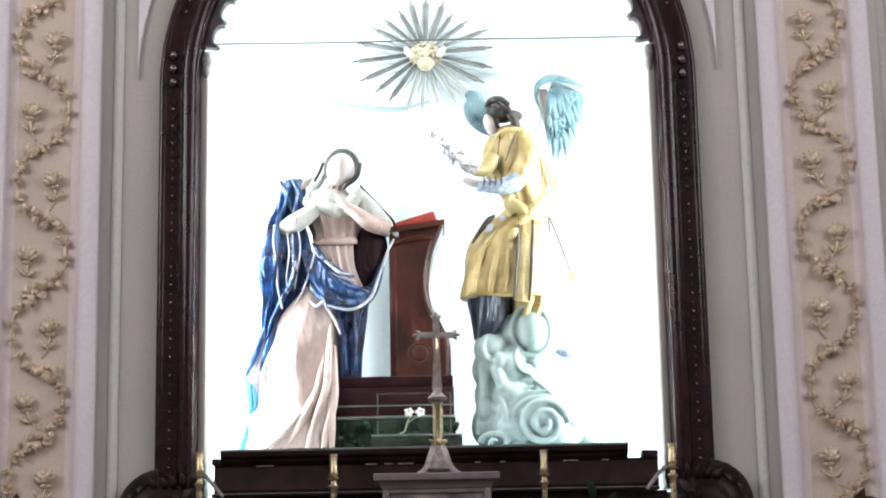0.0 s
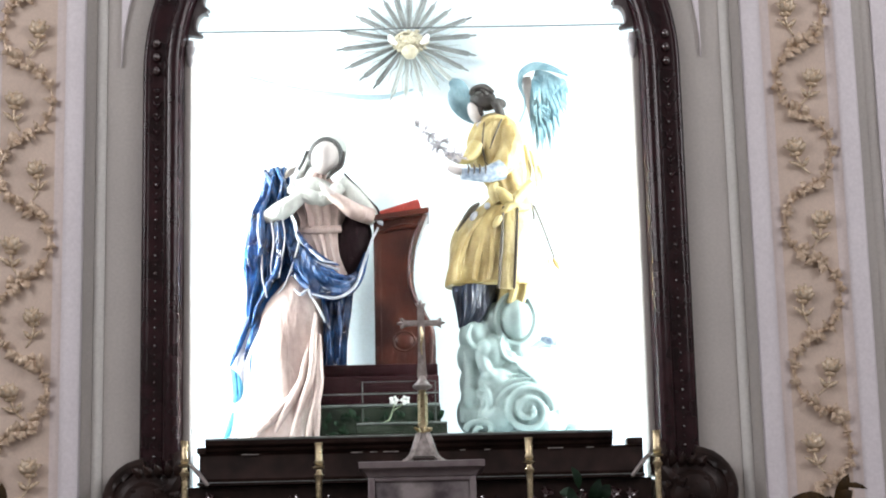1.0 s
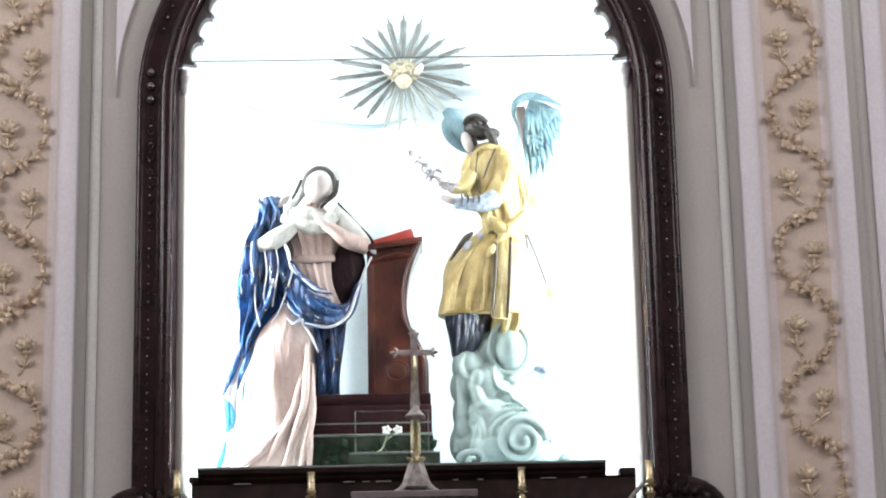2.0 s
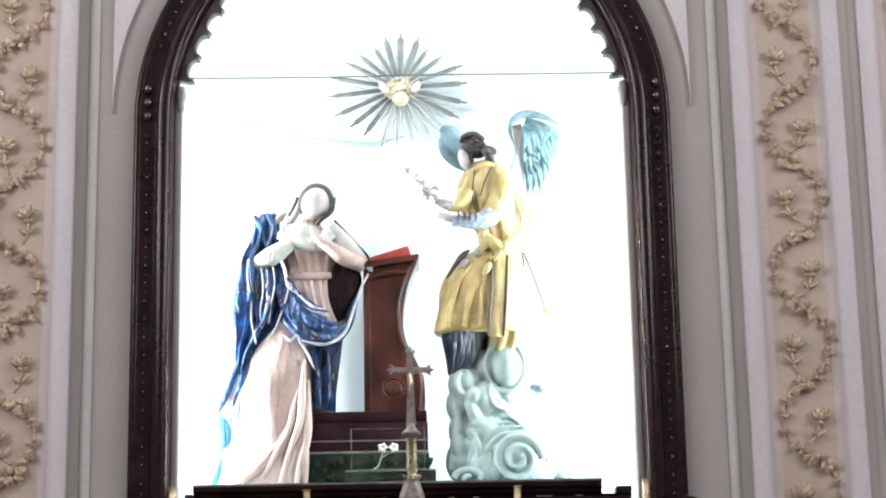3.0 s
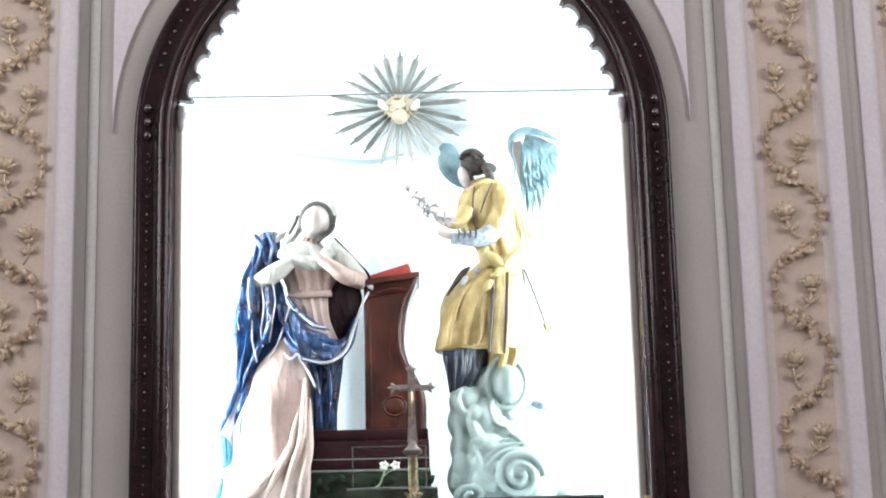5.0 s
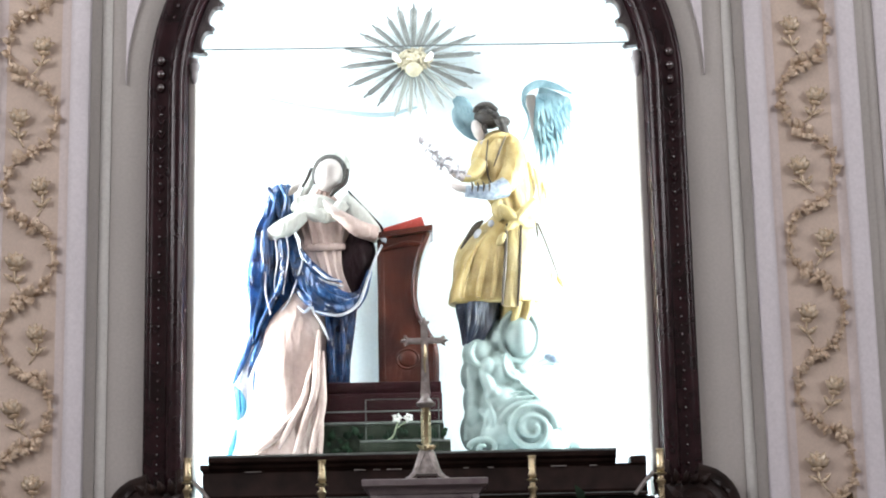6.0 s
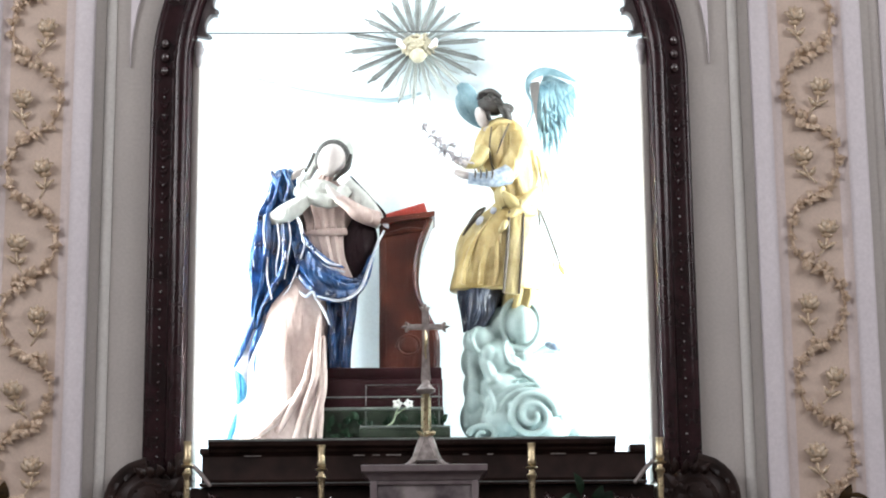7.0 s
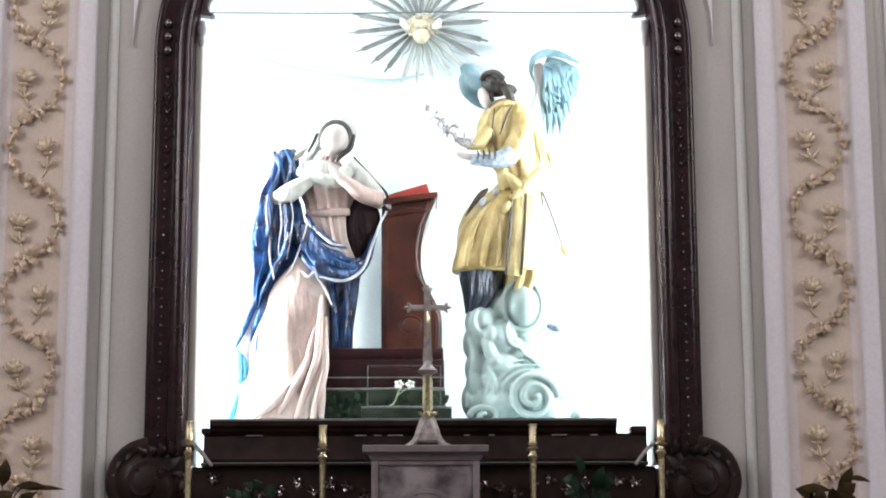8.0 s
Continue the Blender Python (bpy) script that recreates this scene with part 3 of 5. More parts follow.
for r, y in ((0.17, -0.176), (0.14, -0.184)):
    bridge(bm, [[(TX - rr * math.cos(math.pi * i / 20), TY + yy, 1.965 + rr * math.sin(math.pi * i / 20)) for rr, yy in ((r - 0.025, y), (r, y), (r, -0.165), (r - 0.025, -0.165))] for i in range(21)])
part("door_arch", bm, MARBLE, tab, "pale marble arch over the small door")
bm = bmesh.new()
box(bm, TX - 0.11, TX + 0.11, TY - 0.18, TY - 0.171, ALTAR_Z, 1.965, 0.004)
part("door", bm, BRASS, tab, "gilded door")
# ---- altar cross ----
crx = thing("altar_cross", "silver and brass standing altar cross on a splayed foot", "cross")
CX, CY = 0.022, -0.52
bm = bmesh.new()
for sx in (-1, 1):
    for sy in (-1, 1):
        tube(bm, [(CX + sx * 0.022, CY + sy * 0.022, 2.49, 0.016), (CX + sx * 0.040, CY + sy * 0.040, 2.44, 0.015), (CX + sx * 0.060, CY + sy * 0.058, 2.385, 0.014), (CX + sx * 0.088, CY + sy * 0.08, 2.352, 0.013)], n=8, steps=4)
        ball(bm, (CX + sx * 0.095, CY + sy * 0.08, 2.352), (0.018, 0.018, 0.012), sub=1)
bridge(bm, [[(CX + hx * a, CY + hx * b, z) for a, b in ((-1, -1), (1, -1), (1, 1), (-1, 1))] for hx, z in ((0.066, 2.378), (0.056, 2.41), (0.043, 2.45), (0.028, 2.49), (0.03, 2.50))])
part("foot", bm, SILVER, crx, "grey metal splayed foot")
bm = bmesh.new()
lathe(bm, [(0.030, 2.495), (0.034, 2.502), (0.022, 2.512), (0.019, 2.53), (0.019, 2.70), (0.023, 2.71), (0.02, 2.715)], (CX, CY, 0), 16)
stem = part("stem", bm, BRASS, crx, "fluted brass stem")
for k in range(6):
    a = math.pi * k / 3
    bm = bmesh.new()
    tube(bm, [(CX + 0.019 * math.cos(a), CY + 0.019 * math.sin(a), 2.535, 0.006), (CX + 0.019 * math.cos(a), CY + 0.019 * math.sin(a), 2.695, 0.006)], n=6, steps=1)
    part("flute", bm, BRASS, stem)
for k in range(6):
    a = math.pi * k / 3 + 0.3
    bm = bmesh.new()
    leaf(bm, (CX + 0.02 * math.cos(a), CY + 0.02 * math.sin(a), 2.505), (CX + 0.05 * math.cos(a), CY + 0.05 * math.sin(a), 2.525), 0.02, 0.005)
    part("leaf", bm, BRASS, stem)
bm = bmesh.new()
lathe(bm, [(0.018, 2.712), (0.045, 2.725), (0.050, 2.735), (0.036, 2.748), (0.022, 2.765), (0.020, 2.785)], (CX, CY, 0), 16)
bridge(bm, [[(CX + hx * a, CY + 0.0125 * b, z) for a, b in ((-1, -1), (1, -1), (1, 1), (-1, 1))] for hx, z in ((0.026, 2.78), (0.020, 2.86), (0.017, 2.95), (0.018, 3.15))])
box(bm, CX - 0.092, CX + 0.092, CY - 0.010, CY + 0.010, 3.042, 3.070, 0.003)
for dx, dz in ((-0.082, 3.056), (0.082, 3.056), (0, 3.138)):
    for k in range(3):
        a = radians(-52 + 52 * k) + (0 if dz > 3.1 else (math.pi / 2 if dx > 0 else -math.pi / 2))
        q = 0.040 if k == 1 else 0.034
        leaf(bm, (CX + dx, CY, dz), (CX + dx + q * math.sin(a), CY - 0.002, dz + q * math.cos(a)), 0.022, 0.002, thick=0.009)
part("cross", bm, SILVER, crx, "tarnished silver trefoil cross")
bm = bmesh.new()
tube(bm, [(CX, CY - 0.018, 3.035, 0.005), (CX + 0.004, CY - 0.020, 2.99, 0.009), (CX - 0.002, CY - 0.018, 2.94, 0.006), (CX + 0.002, CY - 0.016, 2.89, 0.004)], n=8, steps=4)
part("corpus", bm, BRASS, crx, "small plain gilt figure shape")

# ---- candlesticks ----
def candlestick(at, label):
    x, y, ztop = at
    root = thing("candlestick", label, "candlestick", "altar candlesticks", at=(x, y, ALTAR_Z))
    h = ztop - ALTAR_Z
    bm = bmesh.new()
    lathe(bm, [(0.085, 0), (0.085, 0.012), (0.06, 0.03), (0.03, 0.05), (0.018, 0.08), (0.026, 0.10), (0.018, 0.12), (0.014, 0.16), (0.0165, h - 0.20), (0.016, h - 0.185), (0.024, h - 0.172), (0.026, h - 0.162), (0.017, h - 0.150), (0.014, h - 0.135)])
    part("shaft", bm, BRASS, root)
    bm = bmesh.new()
    lathe(bm, [(0.014, h - 0.133), (0.030, h - 0.128), (0.032, h - 0.123), (0.018, h - 0.114)])
    part("drip_pan", bm, BRASS, root)
    bm = bmesh.new()
    lathe(bm, [(0.016, h - 0.113), (0.022, h - 0.107), (0.023, h - 0.094), (0.0185, h - 0.088), (0.019, h - 0.012), (0.0215, h - 0.010), (0.0215, h), (0.0165, h), (0.015, h - 0.03), (0.001, h - 0.031)])
    part("candle_socket", bm, BRASS, root)
    return root


for at in ((-0.508, -0.45, 2.468), (0.553, -0.45, 2.470), (-1.183, -0.45, 2.492), (1.200, -0.45, 2.492)):
    candlestick(at, "tall polished brass candlestick with an empty socket on the altar")

# ---- lectern and its plinth inside the niche ----
plinth = thing("lectern_plinth", "stepped maroon wooden plinth on dark green marble", "plinth")
part("upper_step", box(bmesh.new(), -0.53, 0.108, 0.36, 0.72, 2.905, 2.972, 0.008), MAROON, plinth)
part("riser", box(bmesh.new(), -0.555, 0.112, 0.33, 0.74, 2.748, 2.904, 0.006), MAROON, plinth)
part("bevelled_edge", box(bmesh.new(), -0.572, 0.116, 0.32, 0.75, 2.732, 2.747, 0.004), LIP, plinth, "pale edge")
part("lower_step", box(bmesh.new(), -0.575, 0.118, 0.325, 0.76, FLOOR_Z, 2.731, 0.006), GREEN_STONE, plinth, "dark green marbled base")
part("inlay_band", box(bmesh.new(), -0.556, 0.113, 0.324, 0.329, 2.800, 2.807, 0.001), LIP, plinth, "faint pale line")

lect = thing("lectern", "red-brown mahogany prayer lectern with a curved front", "lectern")
bm = bmesh.new()
right_edge = smooth_path([(2.973, 0.098), (3.08, 0.100), (3.17, 0.092), (3.26, 0.050), (3.36, 0.000), (3.47, -0.018), (3.58, -0.010), (3.68, 0.012), (3.76, 0.042), (3.82, 0.066)], 4)
rings_ = []
for z, x in right_edge:
    xl, yf = -0.237, 0.38
    rings_.append([(xl + 0.008, yf, z), (x - 0.012, yf, z), (x, yf + 0.012, z), (x, 0.64, z), (xl, 0.64, z), (xl, yf + 0.008, z)])
bridge(bm, rings_)
part("body", bm, MAHOGANY, lect)
bm = bmesh.new()
tube(bm, [(-0.215, 0.378, 3.72, 0.010), (-0.14, 0.374, 3.74, 0.014), (-0.06, 0.372, 3.755, 0.016), (0.025, 0.378, 3.75, 0.010)], n=8, steps=4)
part("panel_moulding", bm, MAHOGANY, lect)
bm = bmesh.new()
tube(bm, [(x - 0.022, 0.378, z, 0.011) for z, x in right_edge[::4]], n=8, steps=3)
part("edge_moulding", bm, MAHOGANY, lect)
bm = bmesh.new()
ball(bm, (-0.075, 0.379, 3.10), (0.052, 0.010, 0.046), sub=3)
tube(bm, [(-0.075 + 0.062 * math.cos(a), 0.381, 3.10 + 0.055 * math.sin(a), 0.007) for a in [2 * math.pi * k / 20 for k in range(21)]], n=8, steps=1)
part("boss", bm, MAHOGANY, lect, "carved oval boss")
part("stile", box(bmesh.new(), -0.239, -0.200, 0.372, 0.379, 2.975, 3.70, 0.003), MAHOGANY, lect)
bm = bmesh.new()
rings_ = [[(x, y, 3.785 + 0.24 * (x + 0.22) * 0.55 + dz) for y, dz in ((0.33, 0), (0.33, 0.03), (0.66, 0.03), (0.66, 0))] for x in (-0.24, -0.1, 0.05, 0.078)]
bridge(bm, rings_)
part("slanted_top", bm, MAHOGANY, lect)
book = tagged(finish("book", box(bmesh.new(), -0.12, 0.11, -0.14, 0.14, -0.03, 0.03, 0.008), RED_BOOK), "closed red cloth-bound book lying on the lectern", "book")
book.matrix_world = pose(-0.085, 0.48, 3.868, 10, -17, 0)
bm = bmesh.new()
leaf(bm, (-0.215, 0.36, 3.80), (-0.185, 0.35, 3.755), 0.035, 0.004)
tagged(finish("bookmark", bm, HEM), "small white paper marker hanging from the book", "bookmark")

# glass box with flowers in front of the plinth
case = thing("glass_case", "small clear glass box with polished edges on a dark base", "glass box")
part("base", box(bmesh.new(), -0.335, 0.150, 0.08, 0.31, FLOOR_Z, 2.608, 0.005), GREEN_STONE, case, "dark base board")
part("base_top", box(bmesh.new(), -0.335, 0.150, 0.078, 0.31, 2.609, 2.618, 0.002), LIP, case, "greenish glass shelf edge")
for xa, xb, za, zb in ((-0.305, -0.300, 2.62, 2.842), (0.088, 0.093, 2.62, 2.842), (-0.299, 0.087, 2.839, 2.842), (-0.299, 0.087, 2.620, 2.623)):
    part("edge", box(bmesh.new(), xa, xb, 0.098, 0.104, za, zb, 0.001), PALE_EDGE, case, "polished glass edge")
gp = part("pane", box(bmesh.new(), -0.298, 0.087, 0.099, 0.103, 2.626, 2.836), GLASS, case)
gp.visible_shadow = False
flw = thing("white_flowers", "two white orchid blossoms on a thin stem in the glass box", "flowers")
bm = bmesh.new()
tube(bm, [(-0.22, 0.2, 2.62, 0.004), (-0.165, 0.2, 2.645, 0.004), (-0.145, 0.19, 2.69, 0.004), (-0.13, 0.18, 2.735, 0.004)], n=6, steps=4)
tube(bm, [(-0.145, 0.19, 2.69, 0.003), (-0.10, 0.19, 2.72, 0.003), (-0.075, 0.18, 2.735, 0.003)], n=6, steps=4)
part("stem", bm, STEM, flw)
for fx, fz in ((-0.135, 2.745), (-0.075, 2.745)):
    bm = bmesh.new()
    for k in range(5):
        a = 2 * math.pi * k / 5 + fx * 9
        leaf(bm, (fx, 0.17, fz), (fx + 0.030 * math.cos(a), 0.16, fz + 0.027 * math.sin(a)), 0.026, 0.006)
    part("blossom", bm, PETAL, flw)
rnd = random.Random(11)
fol = thing("niche_foliage", "low dark green leaves before the marble base", "plant")
for k in range(60):
    x = -0.57 + 0.68 * rnd.random()
    z = FLOOR_Z + rnd.uniform(0.02, 0.17)
    bm = bmesh.new()
    leaf(bm, (x, 0.315, z - 0.03), (x + rnd.uniform(-0.045, 0.045), 0.29 + rnd.uniform(-0.02, 0.015), z + rnd.uniform(-0.01, 0.035)), rnd.uniform(0.022, 0.04), 0.012)
    part("leaf", bm, LEAF_GREEN, fol)

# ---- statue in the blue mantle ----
MARY = [PINK, SKIN, HAIR, CREAM_VEIL, BLUE, HEM, LINING, BLUE_LIT]
bm = bmesh.new()
# skirt and bodice
robe(bm, [(2.53, -0.79, 0.45, 0.245, 0.21), (2.62, -0.775, 0.45, 0.228, 0.20), (2.80, -0.735, 0.45, 0.212, 0.185), (3.02, -0.725, 0.45, 0.200, 0.175), (3.20, -0.71, 0.45, 0.182, 0.165), (3.36, -0.685, 0.45, 0.165, 0.15), (3.53, -0.60, 0.45, 0.14, 0.12)], 0, folds=5, depth=0.035, twist=1.0)
robe(bm, [(3.48, -0.49, 0.43, 0.11, 0.10), (3.60, -0.515, 0.43, 0.090, 0.10), (3.73, -0.54, 0.44, 0.108, 0.10), (3.76, -0.54, 0.44, 0.122, 0.11), (3.80, -0.54, 0.44, 0.125, 0.11), (3.90, -0.55, 0.44, 0.155, 0.125), (3.99, -0.56, 0.45, 0.155, 0.11), (4.04, -0.555, 0.45, 0.08, 0.08), (4.10, -0.535, 0.45, 0.045, 0.05)], 0, folds=13, depth=0.11, twist=0.2, seed=2)
tube(bm, [(-0.66, 0.40, 3.745, 0.02), (-0.54, 0.325, 3.735, 0.024), (-0.42, 0.37, 3.745, 0.02)], 0, n=8, flat=0.6)
# cream collar over the chest
ball(bm, (-0.575, 0.40, 3.97), (0.135, 0.10, 0.085), 3, ry=10, sub=3)
tube(bm, [(-0.693, 0.36, 3.999, 0.05), (-0.596, 0.340, 3.933, 0.05), (-0.500, 0.330, 3.916, 0.045), (-0.421, 0.360, 3.987, 0.04)], 3, n=12, fold=0.08, folds=5)
# veil, hair line, plain face
ball(bm, (-0.494, 0.500, 4.233), (0.108, 0.11, 0.122), 3, ry=12, sub=3)
tube(bm, [(-0.590, 0.52, 4.203, 0.03), (-0.635, 0.500, 4.125, 0.024), (-0.666, 0.480, 4.060, 0.02)], 3, n=10)
ball(bm, (-0.506, 0.440, 4.190), (0.103, 0.10, 0.113), 2, ry=14, sub=3)
ball(bm, (-0.508, 0.390, 4.165), (0.080, 0.09, 0.098), 1, ry=14, sub=3)
tube(bm, [(-0.606, 0.36, 4.202, 0.009), (-0.625, 0.350, 4.147, 0.010), (-0.658, 0.360, 4.090, 0.007)], 2, n=8)
tube(bm, [(-0.397, 0.37, 4.194, 0.008), (-0.413, 0.350, 4.116, 0.015), (-0.468, 0.350, 4.071, 0.017), (-0.498, 0.360, 4.035, 0.008)], 2, n=8)
tube(bm, [(-0.547, 0.44, 4.121, 0.042), (-0.560, 0.440, 4.065, 0.045), (-0.570, 0.440, 4.009, 0.06)], 1, n=12)
# mantle falling from the shoulder
robe(bm, [(4.135, -0.775, 0.50, 0.045, 0.05), (4.06, -0.785, 0.47, 0.060, 0.08), (3.95, -0.80, 0.45, 0.072, 0.10), (3.86, -0.825, 0.45, 0.090, 0.12), (3.70, -0.815, 0.43, 0.118, 0.14), (3.54, -0.81, 0.42, 0.130, 0.15), (3.42, -0.852, 0.42, 0.088, 0.12), (3.30, -0.905, 0.43, 0.048, 0.09), (3.20, -0.930, 0.44, 0.020, 0.05)], 4, folds=9, depth=0.26, twist=0.25, seed=4)
# its trailing edge, twisting down to the floor: pale inside, blue along both borders, overlit stretches coloured
# lighter blue
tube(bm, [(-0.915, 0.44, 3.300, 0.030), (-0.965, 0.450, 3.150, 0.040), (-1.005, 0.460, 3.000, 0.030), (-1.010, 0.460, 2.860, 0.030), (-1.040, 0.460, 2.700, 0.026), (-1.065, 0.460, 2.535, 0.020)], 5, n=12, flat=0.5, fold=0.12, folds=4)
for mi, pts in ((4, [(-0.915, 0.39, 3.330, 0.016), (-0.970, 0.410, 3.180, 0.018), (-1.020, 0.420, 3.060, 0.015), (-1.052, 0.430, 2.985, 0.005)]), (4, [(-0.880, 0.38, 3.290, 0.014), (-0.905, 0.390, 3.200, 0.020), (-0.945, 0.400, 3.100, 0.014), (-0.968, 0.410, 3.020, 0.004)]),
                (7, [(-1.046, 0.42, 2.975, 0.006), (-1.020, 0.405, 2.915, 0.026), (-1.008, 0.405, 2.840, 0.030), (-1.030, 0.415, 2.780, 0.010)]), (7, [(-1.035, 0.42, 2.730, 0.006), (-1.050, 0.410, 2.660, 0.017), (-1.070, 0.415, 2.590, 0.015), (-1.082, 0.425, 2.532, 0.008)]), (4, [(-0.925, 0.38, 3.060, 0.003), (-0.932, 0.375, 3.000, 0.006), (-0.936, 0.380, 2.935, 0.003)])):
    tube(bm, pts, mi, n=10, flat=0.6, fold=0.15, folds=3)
for pts in ([(-0.850, 0.40, 4.104, 0.012), (-0.806, 0.370, 3.997, 0.018), (-0.773, 0.360, 3.885, 0.014)], [(-0.783, 0.40, 4.116, 0.012), (-0.743, 0.380, 4.021, 0.016), (-0.723, 0.370, 3.929, 0.010)], [(-0.819, 0.33, 3.782, 0.014), (-0.832, 0.300, 3.630, 0.018), (-0.823, 0.310, 3.439, 0.010)], [(-0.754, 0.32, 3.788, 0.014), (-0.762, 0.290, 3.627, 0.020), (-0.776, 0.310, 3.454, 0.010)]):
    tube(bm, pts, 4, n=8)
for pts in ([(-0.877, 0.31, 3.834, 0.004), (-0.880, 0.270, 3.721, 0.005), (-0.860, 0.260, 3.590, 0.005), (-0.854, 0.260, 3.462, 0.005), (-0.830, 0.280, 3.345, 0.004)], [(-0.696, 0.31, 3.798, 0.004), (-0.650, 0.270, 3.685, 0.005), (-0.671, 0.250, 3.569, 0.005), (-0.725, 0.260, 3.422, 0.004), (-0.767, 0.270, 3.367, 0.003)]):
    tube(bm, pts, 5, n=8)
for pts in ([(-0.804, 0.27, 3.778, 0.003), (-0.790, 0.250, 3.651, 0.004), (-0.806, 0.250, 3.523, 0.003), (-0.798, 0.270, 3.431, 0.003)], [(-0.742, 0.28, 3.792, 0.003), (-0.727, 0.250, 3.682, 0.003), (-0.745, 0.240, 3.552, 0.004), (-0.760, 0.260, 3.454, 0.003)], [(-0.676, 0.23, 3.384, 0.004), (-0.637, 0.210, 3.348, 0.009), (-0.600, 0.210, 3.372, 0.008), (-0.582, 0.220, 3.329, 0.004)], [(-0.576, 0.23, 3.331, 0.004), (-0.540, 0.240, 3.269, 0.007), (-0.509, 0.280, 3.199, 0.004)], [(-0.591, 0.23, 3.605, 0.004), (-0.511, 0.205, 3.535, 0.008), (-0.443, 0.220, 3.523, 0.004)]):
    tube(bm, pts, 5, n=8, flat=0.6)
# mantle drawn across the waist, dark lining and hanging end
tube(bm, [(-0.735, 0.36, 3.705, 0.03), (-0.656, 0.310, 3.571, 0.062), (-0.548, 0.290, 3.446, 0.078), (-0.424, 0.310, 3.406, 0.060), (-0.330, 0.350, 3.463, 0.03), (-0.280, 0.390, 3.605, 0.014)], 4, n=30, fold=0.22, folds=6, steps=8)
for k, (dy, r) in enumerate(((-26, 0.016), (-8, 0.020), (10, 0.022), (24, 0.016))):
    z = 3.53 - 0.00324 * dy
    tube(bm, [(-0.66, 0.28, z + 0.10, r * 0.6), (-0.60, 0.25, z + 0.01, r), (-0.51, 0.235, z - 0.07, r), (-0.45, 0.28, z - 0.085, r * 0.5), (-0.43, 0.33, z - 0.085, r * 0.2)], 4, n=10)
tube(bm, [(-0.641, 0.27, 3.588, 0.018), (-0.529, 0.240, 3.484, 0.022), (-0.405, 0.260, 3.447, 0.016)], 4, n=10)
tube(bm, [(-0.689, 0.28, 3.495, 0.02), (-0.592, 0.240, 3.390, 0.022), (-0.453, 0.260, 3.350, 0.014)], 4, n=10)
tube(bm, [(-0.578, 0.26, 3.362, 0.008), (-0.447, 0.250, 3.332, 0.008), (-0.344, 0.290, 3.401, 0.009), (-0.291, 0.330, 3.545, 0.008), (-0.249, 0.350, 3.668, 0.007), (-0.210, 0.370, 3.749, 0.007)], 5, n=8, steps=8)
tube(bm, [(-0.640, 0.26, 3.612, 0.005), (-0.538, 0.225, 3.523, 0.006), (-0.426, 0.250, 3.491, 0.005)], 5, n=8)
tube(bm, [(-0.369, 0.45, 3.865, 0.03), (-0.347, 0.430, 3.745, 0.098), (-0.370, 0.420, 3.629, 0.088), (-0.390, 0.420, 3.516, 0.05), (-0.397, 0.420, 3.435, 0.02)], 6, n=14, flat=0.6)
robe(bm, [(3.42, -0.47, 0.46, 0.10, 0.08), (3.30, -0.47, 0.47, 0.090, 0.08), (3.15, -0.475, 0.47, 0.080, 0.08), (3.00, -0.475, 0.48, 0.068, 0.07), (2.975, -0.475, 0.48, 0.066, 0.07)], 4, folds=7, depth=0.14, seed=1)
tube(bm, [(-0.528, 0.37, 3.364, 0.014), (-0.504, 0.370, 3.220, 0.018), (-0.488, 0.400, 3.017, 0.010)], 4, n=8)
tube(bm, [(-0.453, 0.37, 3.363, 0.014), (-0.435, 0.380, 3.220, 0.016), (-0.445, 0.410, 3.018, 0.010)], 4, n=8)
# arm bent towards the breast
tube(bm, [(-0.424, 0.42, 4.025, 0.055), (-0.344, 0.400, 3.929, 0.066), (-0.264, 0.380, 3.825, 0.056), (-0.232, 0.380, 3.781, 0.03)], 3, n=14, fold=0.06, folds=5)
tube(bm, [(-0.251, 0.36, 3.813, 0.05), (-0.340, 0.300, 3.834, 0.048), (-0.411, 0.270, 3.881, 0.036), (-0.474, 0.260, 3.919, 0.026)], 0, n=12, fold=0.05, folds=5)
tube(bm, [(-0.454, 0.25, 3.909, 0.024), (-0.498, 0.250, 3.949, 0.022), (-0.524, 0.260, 3.988, 0.012)], 1, n=10, flat=0.6)
tube(bm, [(-0.400, 0.40, 4.075, 0.006), (-0.342, 0.380, 4.003, 0.008), (-0.278, 0.370, 3.927, 0.008), (-0.209, 0.370, 3.847, 0.008), (-0.210, 0.360, 3.777, 0.006)], 6, n=8)
# raised arm
tube(bm, [(-0.870, 0.37, 3.814, 0.035), (-0.803, 0.330, 3.824, 0.05), (-0.722, 0.310, 3.863, 0.052), (-0.650, 0.330, 3.919, 0.04)], 3, n=14, fold=0.06, folds=5)
for k in range(4):
    tube(bm, [(-0.735 + 0.012 * k, 0.42, 4.065 + 0.006 * k, 0.011), (-0.715 + 0.012 * k, 0.40, 4.10 + 0.006 * k, 0.010), (-0.695 + 0.012 * k, 0.40, 4.135 - 0.004 * k, 0.006)], 1, n=6, steps=3)
